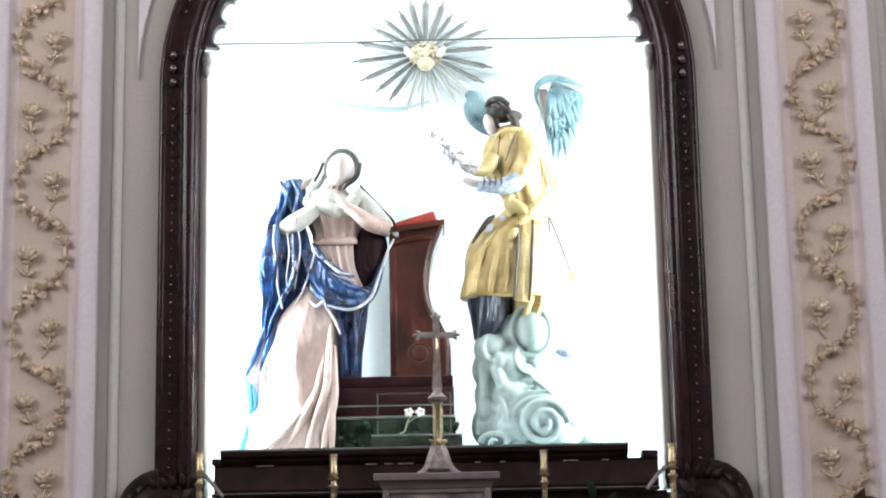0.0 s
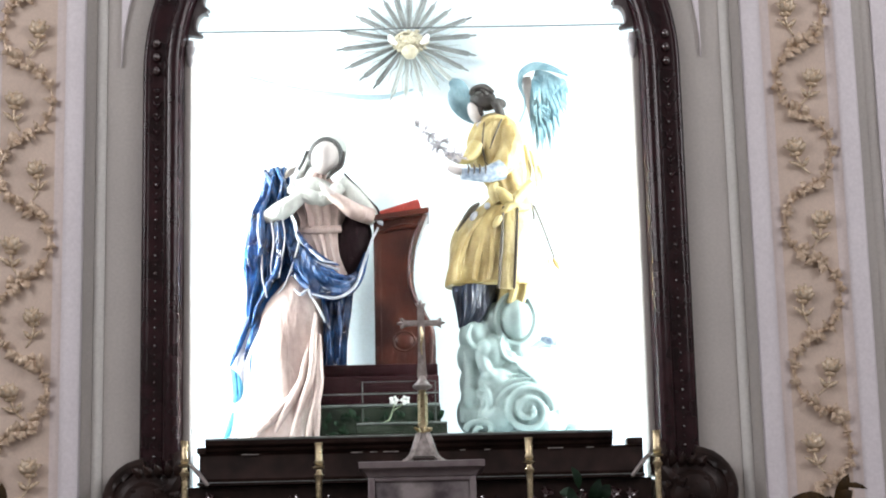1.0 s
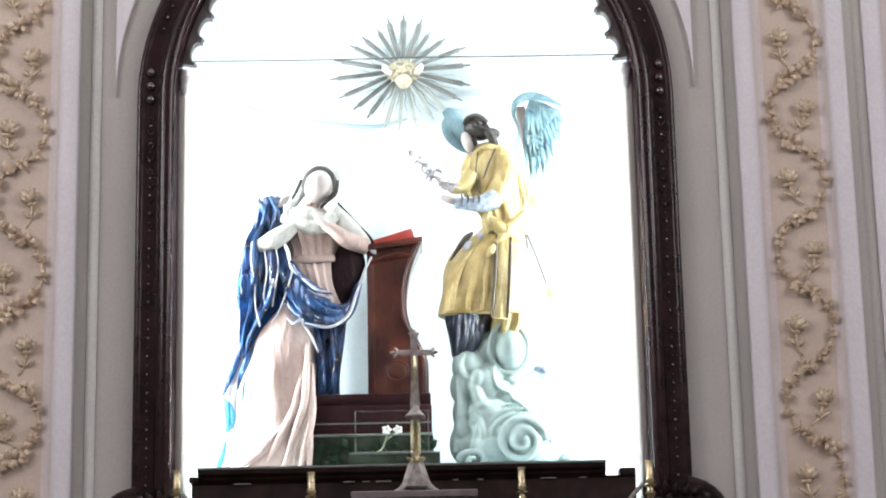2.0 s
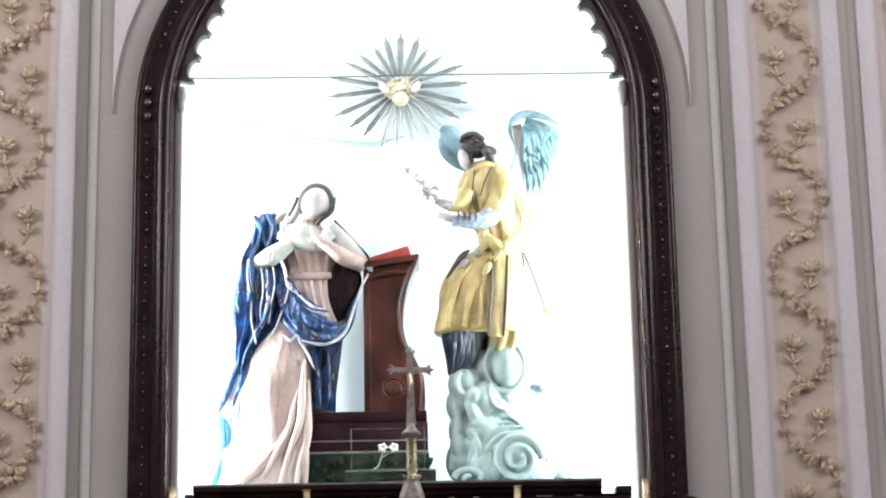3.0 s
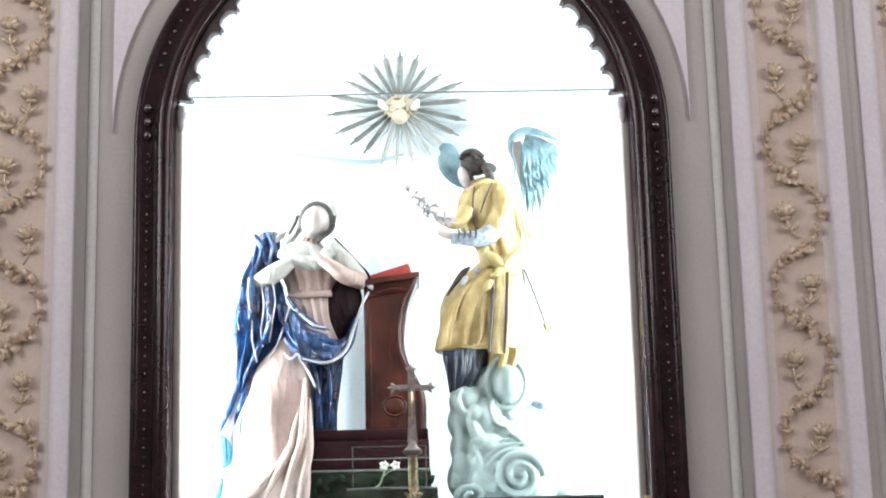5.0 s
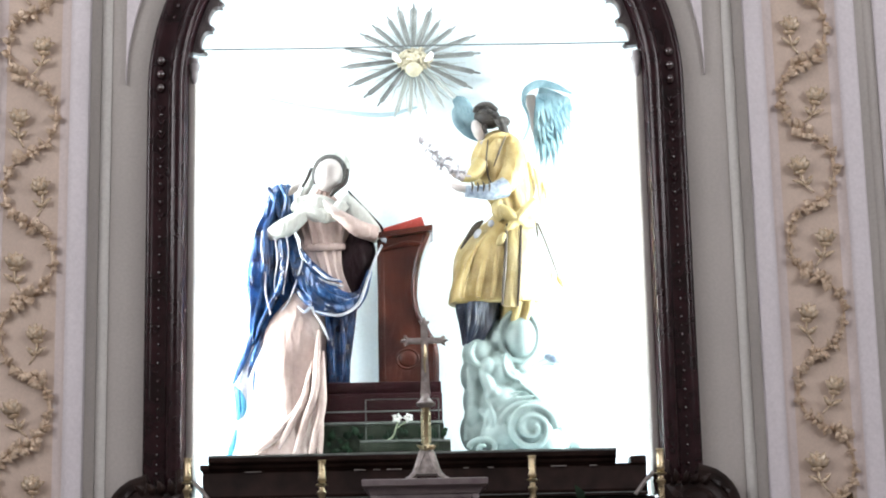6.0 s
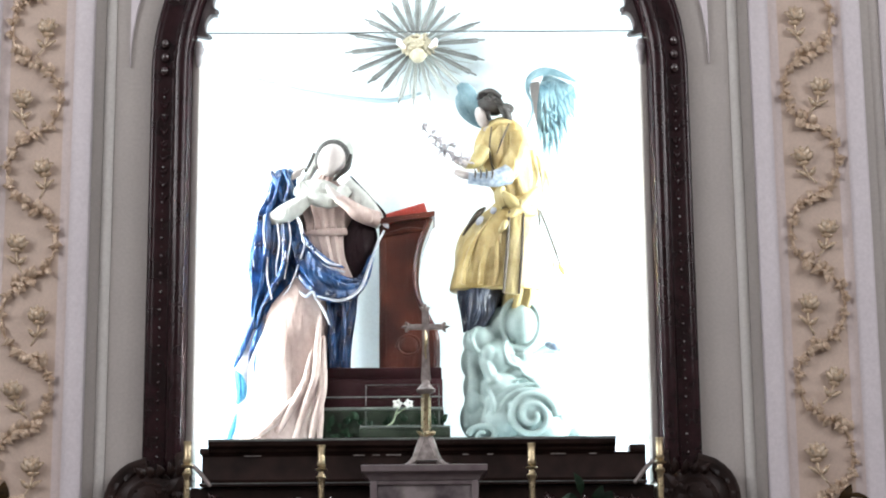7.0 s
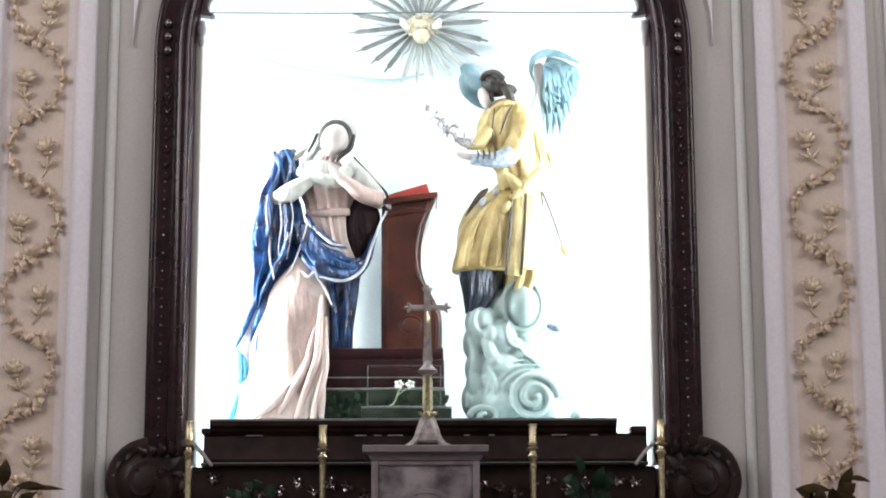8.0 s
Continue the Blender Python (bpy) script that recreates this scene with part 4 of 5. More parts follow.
# folds of the pale skirt, swept from the hip to the trailing hem
for x0, z0, x1, x2, z2, r in ((-0.565, 3.26, -0.585, -0.700, 2.56, 0.024), (-0.545, 3.14, -0.548, -0.610, 2.55, 0.026), (-0.600, 3.10, -0.650, -0.790, 2.60, 0.022), (-0.625, 2.96, -0.700, -0.860, 2.62, 0.018), (-0.550, 2.98, -0.560, -0.560, 2.56, 0.022), (-0.680, 2.78, -0.780, -0.930, 2.57, 0.018)):
    zm = (z0 + z2) / 2
    tube(bm, [(x0, 0.315, z0, r * 0.35), ((x0 + x1) / 2, 0.285, (z0 + zm) / 2, r * 0.8), (x1, 0.265, zm, r), ((x1 + x2) / 2, 0.252, (zm + z2) / 2, r), (x2, 0.258, z2, r * 0.6)], 0, n=10, steps=5)
tagged(finish("robed_statue", bm, MARY, angle=70), "painted statue of a standing robed woman in a blue mantle", "statue", "niche statues")

# ---- cloud under the second statue ----
bm = bmesh.new()
for x, y, z, r, q in ((0.553, 0.460, 3.221, 0.105, 0.140), (0.443, 0.480, 3.219, 0.09, 0.11), (0.322, 0.450, 3.127, 0.095, 0.10), (0.300, 0.460, 3.011, 0.085, 0.11), (0.420, 0.440, 3.021, 0.11, 0.12), (0.316, 0.470, 2.868, 0.09, 0.12), (0.431, 0.420, 2.844, 0.12, 0.11), (0.311, 0.460, 2.693, 0.105, 0.13), (0.425, 0.400, 2.663, 0.12, 0.11), (0.584, 0.420, 2.725, 0.16, 0.145), (0.675, 0.420, 2.619, 0.115, 0.10), (0.513, 0.440, 2.950, 0.12, 0.08), (0.612, 0.440, 2.891, 0.075, 0.035), (0.558, 0.500, 3.318, 0.07, 0.06), (0.502, 0.450, 2.547, 0.25, 0.08)):
    ball(bm, (x, y, z), (r, min(r, q) * 1.15, q), sub=3)
def swirl(cx, cz, y, r0, turns, thick, lean=1, squash=1.0):
    n = int(turns * 14)
    tube(bm, [(cx + lean * r0 * (1 - 0.85 * k / n) * math.cos(2 * math.pi * k / 14), y - 0.03 * k / n, cz + squash * r0 * (1 - 0.85 * k / n) * math.sin(2 * math.pi * k / 14), thick * (1 - 0.4 * k / n)) for k in range(n + 1)], n=8, steps=2)
swirl(0.601, 2.683, 0.285, 0.135, 2.2, 0.024)
swirl(0.334, 2.583, 0.300, 0.085, 1.4, 0.020, -1, 0.7)
for r0, a0, a1, y in ((0.175, 70, 215, 0.300), (0.215, 85, 205, 0.312), (0.255, 100, 195, 0.326)):
    tube(bm, [(0.601 + r0 * math.cos(radians(a0 + (a1 - a0) * k / 9)), y, 2.683 + 0.86 * r0 * math.sin(radians(a0 + (a1 - a0) * k / 9)), 0.004 + 0.016 * math.sin(math.pi * (k + 0.5) / 10)) for k in range(10)], n=8, steps=2)
for pts in ([(0.300, 0.36, 3.190, 0.008), (0.275, 0.350, 3.120, 0.016), (0.300, 0.345, 3.060, 0.014), (0.350, 0.345, 3.040, 0.008)], [(0.470, 0.35, 3.120, 0.008), (0.455, 0.335, 3.060, 0.016), (0.480, 0.330, 2.990, 0.014), (0.545, 0.335, 2.960, 0.008)], [(0.560, 0.36, 2.930, 0.010), (0.620, 0.355, 2.885, 0.018), (0.665, 0.365, 2.850, 0.008)], [(0.350, 0.33, 2.640, 0.008), (0.385, 0.300, 2.700, 0.014), (0.380, 0.300, 2.790, 0.014), (0.350, 0.320, 2.860, 0.008)]):
    tube(bm, pts, n=8, steps=4)
ball(bm, (0.557, 0.400, 3.211), (0.085, 0.085, 0.118), sub=3)
tube(bm, [(0.548 + 0.108 * math.cos(2 * math.pi * k / 18), 0.385, 3.215 + 0.142 * math.sin(2 * math.pi * k / 18), 0.017) for k in range(19)], n=8, steps=2)
for pts in ([(0.261, 0.36, 3.045, 0.012), (0.282, 0.360, 2.887, 0.024), (0.254, 0.360, 2.746, 0.020), (0.236, 0.360, 2.637, 0.012)], [(0.356, 0.34, 3.103, 0.012), (0.359, 0.320, 2.974, 0.026), (0.412, 0.310, 2.878, 0.022), (0.521, 0.320, 2.877, 0.014)], [(0.433, 0.33, 3.037, 0.014), (0.510, 0.330, 3.004, 0.020), (0.555, 0.340, 2.942, 0.012)], [(0.318, 0.34, 2.805, 0.014), (0.392, 0.300, 2.736, 0.022), (0.456, 0.300, 2.782, 0.018), (0.520, 0.310, 2.829, 0.010)], [(0.695, 0.40, 2.789, 0.010), (0.748, 0.380, 2.739, 0.020), (0.783, 0.380, 2.644, 0.022), (0.776, 0.400, 2.584, 0.02)]):
    tube(bm, [(x, y + 0.028, z, r * 1.45) for x, y, z, r in pts], 0, n=8)
for x, y, z, r, q in ((0.371, 0.360, 3.036, 0.05, 0.06), (0.280, 0.375, 2.769, 0.045, 0.07), (0.478, 0.335, 2.748, 0.055, 0.05), (0.398, 0.350, 2.889, 0.055, 0.045), (0.562, 0.420, 3.032, 0.055, 0.035)):
    ball(bm, (x, y, z), (r, r, q), sub=3)
ball(bm, (0.864, 0.450, 2.597), (0.075, 0.07, 0.045), sub=2)
tube(bm, [(0.582, 0.52, 3.030, 0.03), (0.648, 0.540, 3.070, 0.018), (0.707, 0.550, 3.096, 0.026), (0.758, 0.550, 3.082, 0.016)], 0, n=8)
cl = tagged(finish("cloud_pedestal", bm, CLOUD, angle=80), "pale green-grey carved cloud with scrolls on the niche floor", "pedestal")
rm = cl.modifiers.new("blend", "REMESH")
rm.mode, rm.voxel_size, rm.use_smooth_shade = "VOXEL", 0.0065, True
sm = cl.modifiers.new("soften", "SMOOTH")
sm.factor, sm.iterations = 0.5, 2

# ---- winged statue in the ochre robe ----
ANGEL = [OCHRE, OCHRE_PALE, SKIN, HAIR, NAVY, SLEEVE, WING, CLOTH_LINE, HEM, LILY]
bm = bmesh.new()
robe(bm, [(4.43, 0.475, 0.50, 0.055, 0.06), (4.37, 0.47, 0.50, 0.115, 0.09), (4.26, 0.455, 0.50, 0.140, 0.11), (4.12, 0.475, 0.50, 0.140, 0.11), (4.00, 0.53, 0.50, 0.105, 0.10), (3.93, 0.545, 0.50, 0.105, 0.10)], 0, folds=9, depth=0.09, twist=0.4, seed=3)
robe(bm, [(3.95, 0.54, 0.50, 0.110, 0.11), (3.89, 0.525, 0.49, 0.14, 0.13), (3.81, 0.47, 0.48, 0.195, 0.15), (3.68, 0.435, 0.47, 0.238, 0.17), (3.53, 0.42, 0.47, 0.250, 0.18), (3.43, 0.42, 0.47, 0.255, 0.19), (3.41, 0.42, 0.47, 0.24, 0.18)], 0, folds=5, depth=0.05, twist=0.9, seed=1)
robe(bm, [(3.45, 0.335, 0.46, 0.125, 0.12), (3.38, 0.33, 0.46, 0.12, 0.12), (3.28, 0.325, 0.46, 0.095, 0.11), (3.18, 0.30, 0.46, 0.06, 0.08)], 4, folds=6, depth=0.12, seed=5)
robe(bm, [(3.46, 0.56, 0.48, 0.11, 0.13), (3.38, 0.56, 0.48, 0.115, 0.13), (3.30, 0.55, 0.48, 0.10, 0.12)], 1, folds=8, depth=0.10, seed=2)
# broad pale front bands with dark borders
tube(bm, [(0.535, 0.34, 3.850, 0.032), (0.522, 0.290, 3.635, 0.040), (0.508, 0.272, 3.472, 0.042), (0.497, 0.278, 3.365, 0.040)], 1, n=12, flat=0.35)
for pts in ([(0.497, 0.33, 3.850, 0.006), (0.480, 0.276, 3.634, 0.010), (0.464, 0.258, 3.471, 0.009), (0.455, 0.264, 3.368, 0.006)], [(0.578, 0.34, 3.850, 0.006), (0.564, 0.282, 3.634, 0.010), (0.551, 0.264, 3.470, 0.009), (0.541, 0.270, 3.366, 0.006)], [(0.232, 0.36, 3.716, 0.005), (0.280, 0.345, 3.786, 0.014), (0.326, 0.345, 3.842, 0.019), (0.362, 0.360, 3.876, 0.008)], [(0.405, 0.39, 4.357, 0.004), (0.391, 0.370, 4.228, 0.005), (0.402, 0.370, 4.129, 0.005), (0.424, 0.380, 4.094, 0.004)], [(0.594, 0.44, 4.327, 0.004), (0.594, 0.420, 4.238, 0.005), (0.578, 0.420, 4.138, 0.005)], [(0.661, 0.42, 3.888, 0.003), (0.671, 0.410, 3.820, 0.006), (0.673, 0.420, 3.783, 0.003)], [(0.506, 0.40, 4.378, 0.005), (0.467, 0.370, 4.284, 0.006), (0.432, 0.370, 4.194, 0.003)]):
    tube(bm, pts, 7, n=8)
ball(bm, (0.329, 0.335, 3.797), (0.018, 0.008, 0.032), 8, ry=35, sub=2)
ball(bm, (0.460, 0.300, 3.754), (0.022, 0.014, 0.045), 1, ry=30, sub=2)
ball(bm, (0.407, 0.345, 3.856), (0.018, 0.008, 0.022), 8, ry=25, sub=2)
# skirt folds
for xa, xb, xc, r in ((0.41, 0.30, 0.245, 0.016), (0.44, 0.385, 0.340, 0.020), (0.465, 0.430, 0.420, 0.016)):
    tube(bm, [(xa, 0.36, 3.84, 0.006), (xb, 0.315, 3.68, r * 0.8), (xc, 0.285, 3.52, r), (xc - 0.015, 0.280, 3.42, r * 0.8)], 0, n=10)
# sash
tube(bm, [(0.427, 0.38, 3.975, 0.024), (0.488, 0.350, 3.921, 0.036), (0.567, 0.350, 3.861, 0.032), (0.648, 0.380, 3.853, 0.02)], 1, n=12, fold=0.1, folds=4)
tube(bm, [(0.663, 0.40, 3.999, 0.02), (0.601, 0.360, 3.925, 0.03), (0.541, 0.340, 3.856, 0.03), (0.485, 0.330, 3.806, 0.016)], 1, n=12, fold=0.1, folds=4)
tube(bm, [(0.459, 0.37, 3.996, 0.02), (0.441, 0.350, 3.935, 0.03), (0.465, 0.350, 3.876, 0.022)], 1, n=12)
# arms
tube(bm, [(0.545, 0.44, 4.328, 0.060), (0.554, 0.420, 4.205, 0.070), (0.504, 0.380, 4.106, 0.062), (0.461, 0.360, 4.059, 0.05)], 0, n=14, fold=0.06, folds=5)
tube(bm, [(0.492, 0.35, 4.066, 0.058), (0.410, 0.310, 4.031, 0.046), (0.321, 0.290, 4.028, 0.036), (0.263, 0.280, 4.030, 0.035)], 5, n=14, fold=0.05, folds=6)
tube(bm, [(0.267, 0.28, 4.040, 0.022), (0.225, 0.270, 4.051, 0.024), (0.188, 0.270, 4.065, 0.014)], 2, n=10)
tube(bm, [(0.360, 0.40, 4.220, 0.05), (0.312, 0.360, 4.144, 0.04), (0.247, 0.320, 4.119, 0.026)], 1, n=12)
tube(bm, [(0.259, 0.32, 4.119, 0.024), (0.208, 0.300, 4.138, 0.022), (0.174, 0.290, 4.162, 0.012)], 2, n=10)
for k in range(4):
    x = 0.30 + 0.032 * k
    tube(bm, [(x, 0.258, 4.078, 0.003), (x + 0.006, 0.240, 4.052, 0.006), (x + 0.002, 0.252, 4.020, 0.003)], 7, n=6, steps=3)
# head
ball(bm, (0.354, 0.485, 4.438), (0.036, 0.060, 0.068), 2, ry=-22, sub=3)
tube(bm, [(0.395, 0.45, 4.475, 0.018), (0.388, 0.440, 4.440, 0.016), (0.400, 0.445, 4.410, 0.010)], 3, n=8, steps=3)
tube(bm, [(0.391, 0.46, 4.387, 0.042), (0.423, 0.480, 4.341, 0.05)], 2, n=10)
ball(bm, (0.408, 0.475, 4.512), (0.082, 0.085, 0.060), 3, ry=24, sub=3)
rnd = random.Random(31)
for k in range(46):
    # short curls over the crown and down the nape
    a, q = rnd.uniform(-0.5, 2.6), rnd.uniform(0.35, 1.0)
    x, z = 0.410 + 0.080 * q * math.cos(a) + 0.030 * (math.sin(a) < 0.3), 4.508 + 0.060 * q * math.sin(a) - 0.028 * (math.cos(a) > 0.3)
    y = 0.478 - 0.085 * math.sqrt(max(0.0, 1 - q * q * 0.9))
    tube(bm, [(x - 0.012, y, z + 0.006, 0.006), (x, y - 0.008, z + rnd.uniform(0, 0.012), 0.011), (x + 0.016, y, z - 0.008, 0.008), (x + 0.014, y + 0.004, z - 0.022, 0.004)], 3, n=6, steps=2)
for pts in ([(0.328, 0.42, 4.528, 0.010), (0.352, 0.410, 4.556, 0.018), (0.408, 0.415, 4.570, 0.020), (0.462, 0.430, 4.540, 0.016)], [(0.452, 0.42, 4.500, 0.020), (0.484, 0.415, 4.455, 0.024), (0.506, 0.430, 4.415, 0.020), (0.530, 0.450, 4.395, 0.008)]):
    tube(bm, pts, 3, n=10, fold=0.14, folds=4)
tube(bm, [(0.395, 0.43, 4.350, 0.020), (0.450, 0.420, 4.385, 0.026), (0.515, 0.440, 4.392, 0.024), (0.560, 0.460, 4.350, 0.016)], 0, n=10, fold=0.12, folds=4)
# spread wing
tube(bm, [(0.619, 0.58, 4.405, 0.006), (0.652, 0.600, 4.489, 0.007), (0.652, 0.610, 4.561, 0.007), (0.628, 0.620, 4.643, 0.012), (0.647, 0.630, 4.722, 0.020), (0.722, 0.630, 4.759, 0.026), (0.814, 0.620, 4.740, 0.020), (0.914, 0.610, 4.690, 0.006)], 6, n=10, flat=0.7)
# inner wing surface: its blown-out brightness put in with the pale skin colour
tube(bm, [(0.668, 0.65, 4.700, 0.026), (0.690, 0.660, 4.610, 0.040), (0.705, 0.660, 4.500, 0.036), (0.700, 0.660, 4.410, 0.012)], 2, n=14, flat=0.25)
tube(bm, [(0.720, 0.65, 4.725, 0.020), (0.790, 0.655, 4.700, 0.030), (0.870, 0.645, 4.675, 0.012)], 6, n=12, flat=0.4)
rnd = random.Random(21)
TIPS = smooth_path([(0.680, 4.350), (0.735, 4.225), (0.790, 4.262), (0.838, 4.320), (0.866, 4.408), (0.898, 4.510), (0.912, 4.606)], 3)
for layer, length in enumerate((1.0, 0.70, 0.45)):
    n = len(TIPS)
    for k in range(n):
        a = k / (n - 1)
        root_ = Vector((0.712 + 0.150 * a, 0, 4.690 - 0.03 * a + 0.02 * math.sin(math.pi * a)))
        e = root_.lerp(Vector((TIPS[k][0], 0, TIPS[k][1])), length * rnd.uniform(0.90, 1.05))
        leaf(bm, (root_.x, 0.64 - 0.018 * layer + 0.008 * (k % 2), root_.z), (e.x + rnd.uniform(-0.008, 0.008), 0.62 - 0.024 * layer - 0.012 * (k % 2), e.z), rnd.uniform(0.034, 0.050), 0.014, 6, 0.007)
for k in range(7):
    leaf(bm, (0.700 + 0.006 * k, 0.595, 4.665 - 0.036 * k), (0.752 + 0.010 * k, 0.575, 4.640 - 0.042 * k), 0.020, 0.008, 6, 0.005)
# folded wing behind the head
tube(bm, [(0.223, 0.62, 4.679, 0.02), (0.262, 0.620, 4.637, 0.055), (0.277, 0.620, 4.553, 0.070), (0.318, 0.610, 4.474, 0.05), (0.395, 0.580, 4.403, 0.02)], 6, n=14, flat=0.25)
for k in range(6):
    leaf(bm, (0.235 + 0.02 * k, 0.60, 4.63 - 0.004 * k), (0.275 + 0.025 * k, 0.59, 4.49 - 0.015 * k), 0.036, 0.008, 6, 0.005)
# loose cloth and cord behind
for pts in ([(0.640, 0.50, 4.250, 0.010), (0.652, 0.490, 4.170, 0.018), (0.655, 0.480, 4.090, 0.016), (0.642, 0.480, 4.010, 0.008)], [(0.668, 0.50, 4.215, 0.008), (0.690, 0.490, 4.140, 0.016), (0.700, 0.485, 4.060, 0.013), (0.696, 0.490, 3.990, 0.005)], [(0.690, 0.51, 4.190, 0.006), (0.722, 0.500, 4.110, 0.012), (0.736, 0.500, 4.050, 0.009), (0.734, 0.500, 4.005, 0.003)]):
    tube(bm, pts, 1, n=10, flat=0.5, fold=0.2, folds=3)
for pts in ([(0.675, 0.47, 4.160, 0.003), (0.690, 0.465, 4.090, 0.006), (0.688, 0.470, 4.020, 0.003)], [(0.712, 0.48, 4.120, 0.003), (0.728, 0.480, 4.060, 0.006), (0.730, 0.485, 4.010, 0.002)]):
    tube(bm, pts, 0, n=6)
tube(bm, [(0.678, 0.50, 3.890, 0.006), (0.717, 0.500, 3.789, 0.005), (0.761, 0.500, 3.657, 0.005), (0.796, 0.500, 3.548, 0.005)], 7, n=8)
tube(bm, [(0.690, 0.42, 3.108, 0.012), (0.730, 0.410, 3.092, 0.026), (0.775, 0.405, 3.072, 0.014)], 5, n=8, steps=4, flat=0.7)
tube(bm, [(0.745, 0.46, 3.610, 0.003), (0.748, 0.455, 3.565, 0.006), (0.752, 0.460, 3.530, 0.003)], 0, n=6, steps=3)
tube(bm, [(0.778, 0.495, 3.572, 0.006), (0.796, 0.490, 3.545, 0.015), (0.812, 0.495, 3.510, 0.005)], 0, n=8, steps=3)
# lily branch
tube(bm, [(0.246, 0.29, 4.108, 0.006), (0.164, 0.280, 4.173, 0.006), (0.096, 0.280, 4.247, 0.005), (0.014, 0.280, 4.321, 0.004)], 9, n=6)
rnd = random.Random(3)
for px, pz in ((0.014, 4.318), (0.089, 4.253), (0.114, 4.194), (0.165, 4.219), (0.196, 4.152), (0.132, 4.160), (0.100, 4.215), (0.150, 4.180), (0.228, 4.140), (0.262, 4.128), (0.060, 4.285)):
    for k in range(5):
        a = rnd.uniform(0, 2 * math.pi)
        q = rnd.uniform(0.018, 0.052)
        leaf(bm, (px + rnd.uniform(-0.01, 0.01), 0.28, pz + rnd.uniform(-0.01, 0.01)), (px + q * math.cos(a), 0.26, pz + q * math.sin(a)), rnd.uniform(0.010, 0.022), 0.006, 9)
tagged(finish("winged_statue", bm, ANGEL, angle=70), "painted winged statue in an ochre robe on the cloud", "statue", "niche statues")

# ---- sunburst on the niche's back wall ----
glory = thing("sunburst", "silver carved sunburst with a soft gold centre on the wall", "sunburst")
gx, gy, gz = -0.020, 0.800, 4.985


def reach(a):
    """Length of a ray: wide to the sides, short above but for the crowning ones."""
    up = 0.350 if abs(math.degrees(a) - 90) < 22 else 0.290
    return 1 / math.hypot(math.cos(a) / 0.428, math.sin(a) / (up if math.sin(a) > 0 else 0.365))


rnd = random.Random(50)
for k in range(22):
    a = radians(5 + 360 * k / 22 + rnd.uniform(-1.6, 1.6))
    c, s = math.cos(a), math.sin(a)
    deg = math.degrees(a) % 360
    pale = 244 < deg < 318
    ln = reach(a) * rnd.uniform(0.94, 1.04)
    w = rnd.uniform(0.0140, 0.0170) * (1.35 if 64 < deg < 116 else 1.0)
    bm = bmesh.new()
    rings_ = []
    for t, h, back in ((0.24, 0.55, 0.0), (0.55, 0.9, 0.004), (0.86, 1.0, 0.010), (0.885, 0.95, 0.012), (0.90, 0.34, 0.014), (0.97, 0.28, 0.016), (1.0, 0.08, 0.016)):
        px, pz, yy, q = gx + ln * t * c, gz + ln * t * s, gy + 0.005 + back, w * h
        # fluted bar: two ribs with a groove between them
        rings_.append([(px - s * q * u, yy + dy, pz + c * q * u) for u, dy in ((-1, 0.012), (-0.8, -0.004), (-0.45, -0.008), (0, 0.002), (0.45, -0.008), (0.8, -0.004), (1, 0.012))])
    bridge(bm, rings_)
    part("ray", bm, RAY_PALE if pale else RAY_SILVER, glory, "pale silvered ray" if pale else "grey silvered ray", angle=20)
    # thin wavy ray set behind, in the gap
    a += radians(180 / 22)
    ln = reach(a) * rnd.uniform(0.74, 0.86)
    bm = bmesh.new()
    tube(bm, [(gx + ln * t * math.cos(a + 0.035 * math.sin(t * 15)), gy + 0.040, gz + ln * t * math.sin(a + 0.035 * math.sin(t * 15)), 0.008 * (1.15 - t)) for t in (0.25, 0.4, 0.55, 0.7, 0.85, 1.0)], n=6, steps=3)
    part("wavy_ray", bm, RAY_PALE, glory, "thin pale wavy ray")
bm = bmesh.new()
ball(bm, (gx, gy + 0.02, gz - 0.01), (0.10, 0.05, 0.080), sub=3)
ball(bm, (gx + 0.005, gy - 0.05, gz - 0.085), (0.048, 0.045, 0.045), sub=3)
rnd = random.Random(9)
for k in range(60):
    a = rnd.uniform(0, 2 * math.pi)
    r = rnd.uniform(0.1, 1.1)
    ball(bm, (gx + 0.105 * r * math.cos(a), gy - 0.02 - 0.03 * (1 - r), gz - 0.015 + 0.075 * r * math.sin(a)), [rnd.uniform(0.008, 0.018) for _ in range(3)], sub=2)
part("centre", bm, GOLD, glory, "soft gold lumpy centre")
bm = bmesh.new()
for sx in (-1, 1):
    tube(bm, [(gx + sx * 0.112, gy - 0.05, gz + 0.020, 0.010), (gx + sx * 0.104, gy - 0.06, gz - 0.01, 0.018), (gx + sx * 0.072, gy - 0.055, gz - 0.038, 0.008)], n=10)
part("cloud_puff", bm, PETAL, glory, "white cloud puffs")
part("mount", box(bmesh.new(), gx - 0.03, gx + 0.03, gy + 0.03, BACK_Y - 0.001, gz - 0.03, gz + 0.03), RAY_SILVER, glory)
# faint painted cloud line behind
bm = bmesh.new()
tube(bm, [(-0.992, 0.94, 4.821, 0.006), (-0.752, 0.944, 4.752, 0.011), (-0.478, 0.944, 4.704, 0.013), (-0.204, 0.944, 4.678, 0.015), (0.002, 0.944, 4.724, 0.008)], n=8, flat=0.25)
tagged(finish("painted_cloud_line", bm, PALE_BLUE), "faint blue painted cloud line on the niche wall", "wall painting")

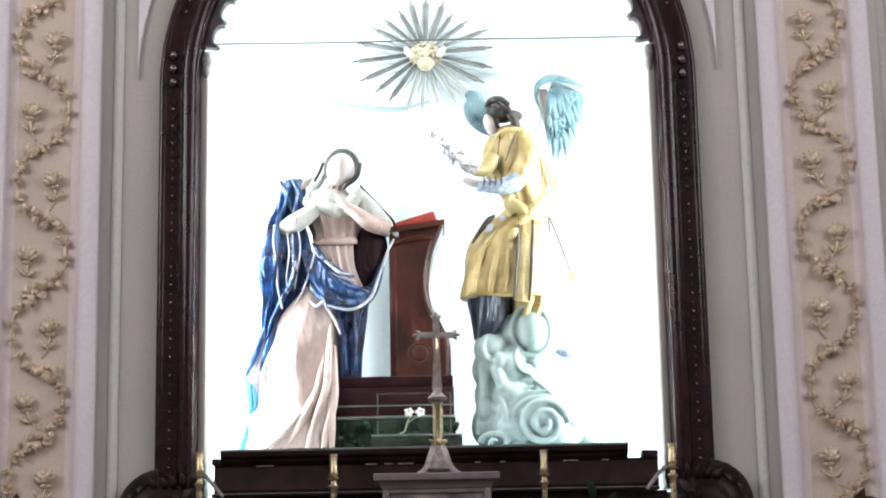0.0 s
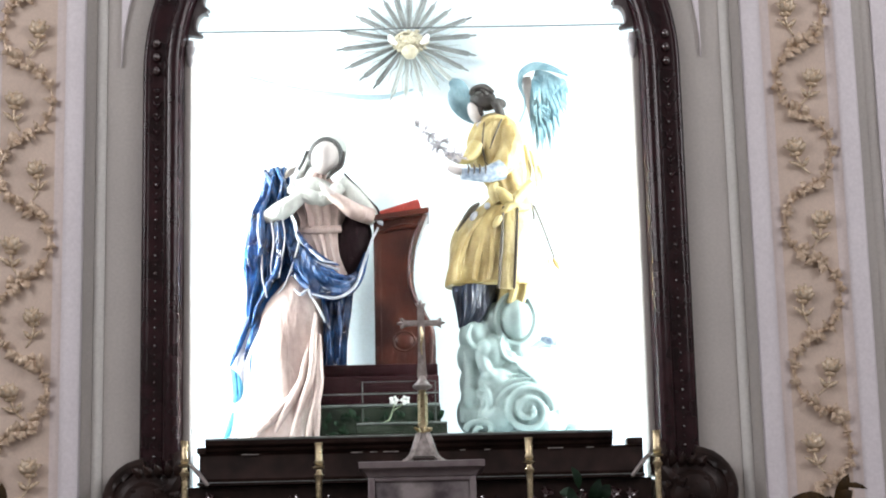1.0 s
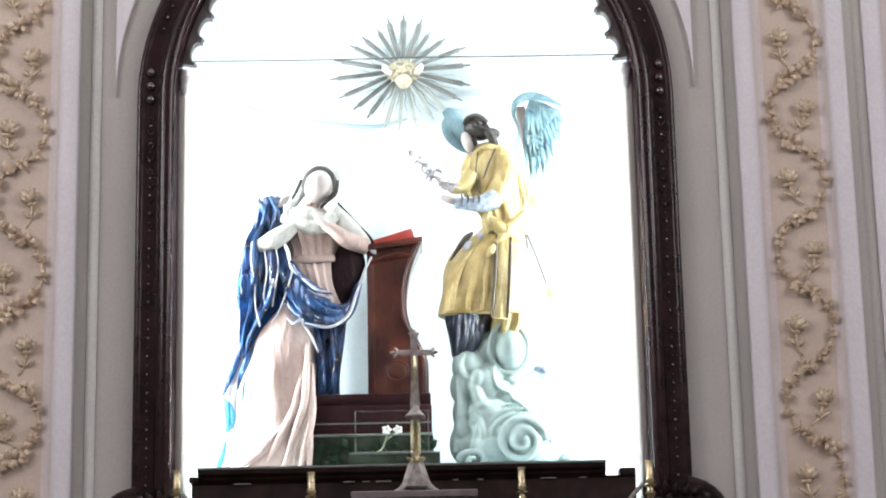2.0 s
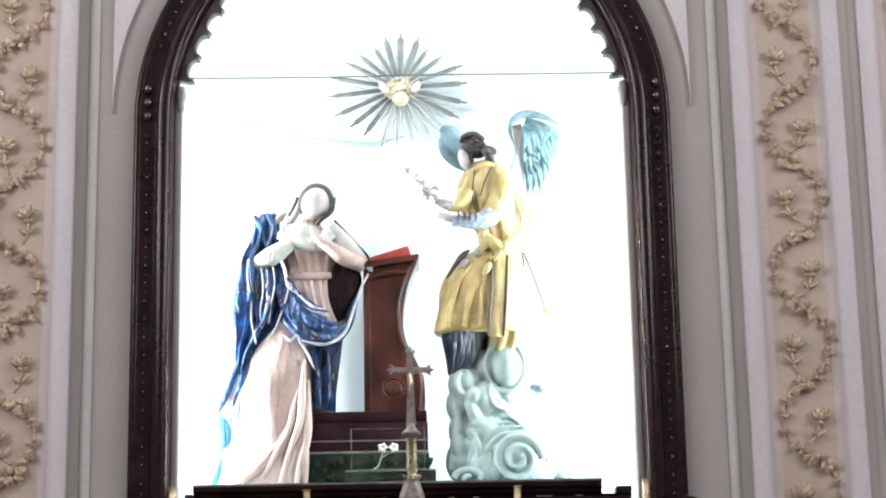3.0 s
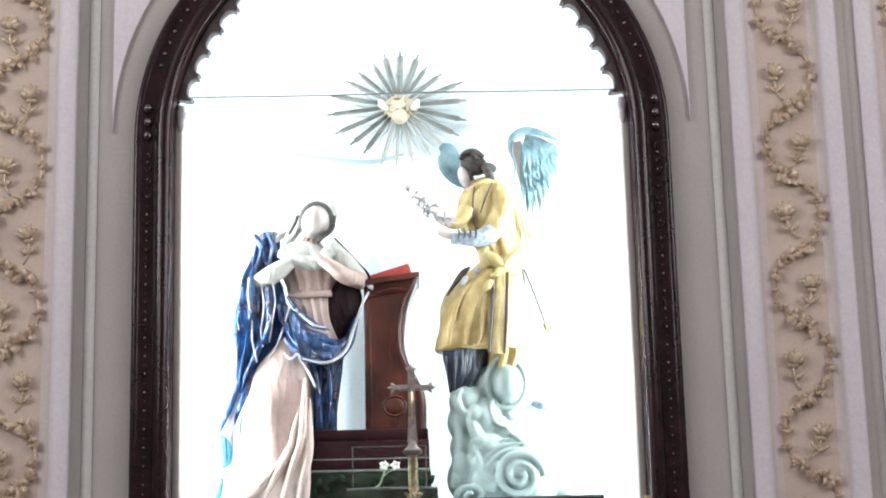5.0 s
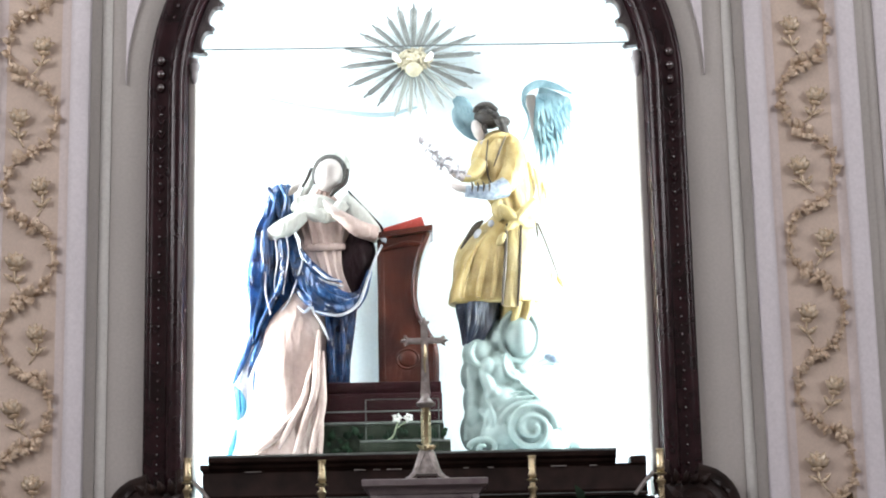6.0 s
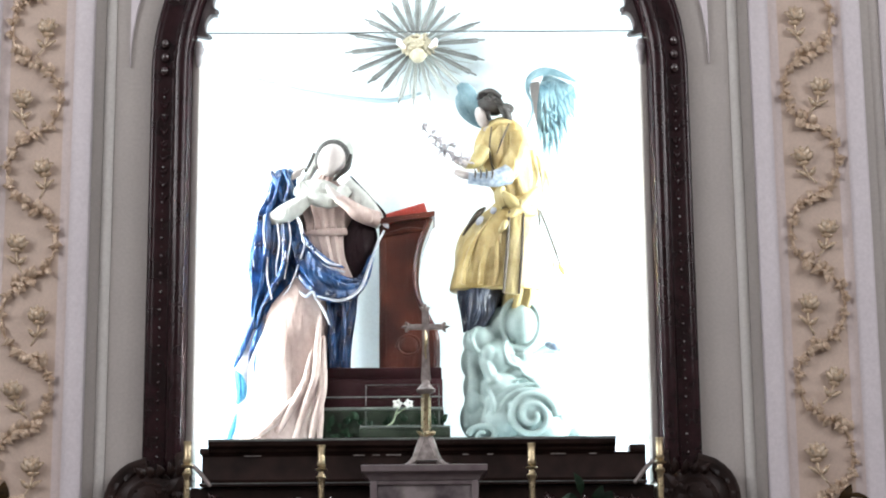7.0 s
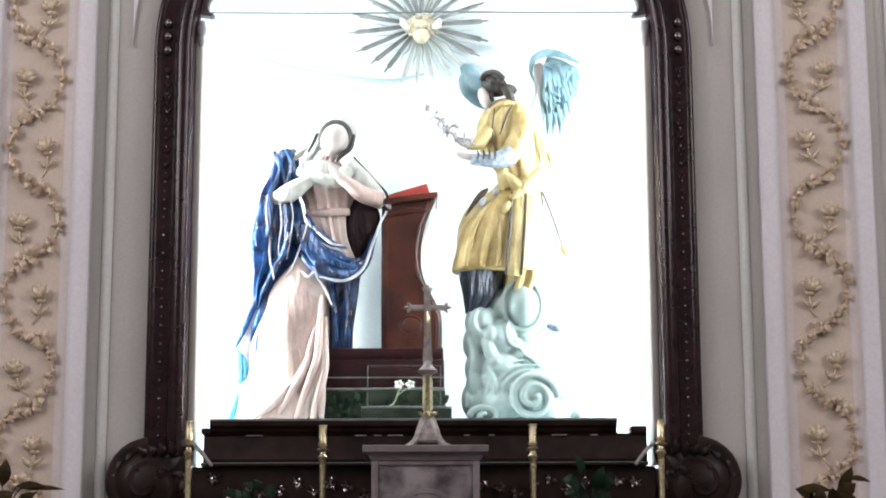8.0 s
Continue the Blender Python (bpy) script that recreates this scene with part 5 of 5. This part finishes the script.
# ---- plants on the altar ----
def potted_plant(at, label, leaves, mat, pot_h=0.14):
    x, y = at
    root = thing("potted_plant", label, "plant", "altar plants", at=(x, y, ALTAR_Z))
    bm = bmesh.new()
    lathe(bm, [(0.05, 0), (0.055, 0.005), (0.075, pot_h - 0.02), (0.085, pot_h - 0.015), (0.085, pot_h), (0.074, pot_h), (0.07, pot_h - 0.02), (0.002, pot_h - 0.022)])
    part("pot", bm, TERRACOTTA, root)
    for bx, by, bz, tx, ty, tz, w in leaves:
        bm = bmesh.new()
        tube(bm, [(0, 0, pot_h - 0.03, 0.005), (bx * 0.5, by * 0.5, (pot_h + bz) / 2 + 0.02, 0.004), (bx, by, bz, 0.003)], n=5, steps=3)
        leaf(bm, (bx, by, bz), (tx, ty, tz), w, 0.03, thick=0.003)
        part("leaf", bm, mat, root)
    return root


def spray(seed, n, reach, low, high, w):
    rnd = random.Random(seed)
    out = []
    for k in range(n):
        a = rnd.uniform(0, 2 * math.pi)
        h = rnd.uniform(low, high)
        r = rnd.uniform(0.3, 1.0) * reach
        out.append((0.4 * r * math.cos(a), 0.4 * r * math.sin(a), h - 0.03, r * math.cos(a), r * math.sin(a), h + rnd.uniform(-0.06, 0.05), rnd.uniform(0.7, 1.2) * w))
    return out


potted_plant((1.99, -0.6), "potted plant with drooping dark brown leaves on the altar",
             [(0.02, 0, 0.27, -0.155, -0.02, 0.275, 0.05), (0.06, 0, 0.27, 0.135, -0.01, 0.385, 0.06), (0.10, 0, 0.33, 0.225, 0, 0.31, 0.03), (0.0, 0, 0.25, -0.08, -0.05, 0.22, 0.07), (0.05, -0.03, 0.24, 0.14, -0.05, 0.30, 0.08)] + spray(2, 16, 0.22, 0.14, 0.25, 0.07), LEAF_DARK)
potted_plant((-2.06, -0.6), "potted plant with curling dark brown leaves on the altar",
             [(-0.02, 0, 0.30, -0.005, 0, 0.435, 0.07), (-0.06, 0, 0.30, -0.09, 0, 0.42, 0.07), (0.05, 0, 0.30, 0.20, -0.03, 0.30, 0.04), (0.07, 0, 0.29, 0.29, 0, 0.285, 0.03)] + spray(4, 16, 0.22, 0.14, 0.26, 0.07), LEAF_DARK)
potted_plant((0.86, -0.32), "leafy dark green plant beside a brass candlestick", [(-0.05, 0, 0.36, -0.085, 0, 0.475, 0.05), (0.0, 0, 0.30, 0.06, 0, 0.41, 0.06)] + spray(7, 18, 0.16, 0.22, 0.38, 0.06), LEAF_GREEN, 0.12)
potted_plant((-0.86, -0.32), "leafy dark green plant low behind the candlesticks", spray(8, 16, 0.18, 0.2, 0.33, 0.06), LEAF_GREEN, 0.12)
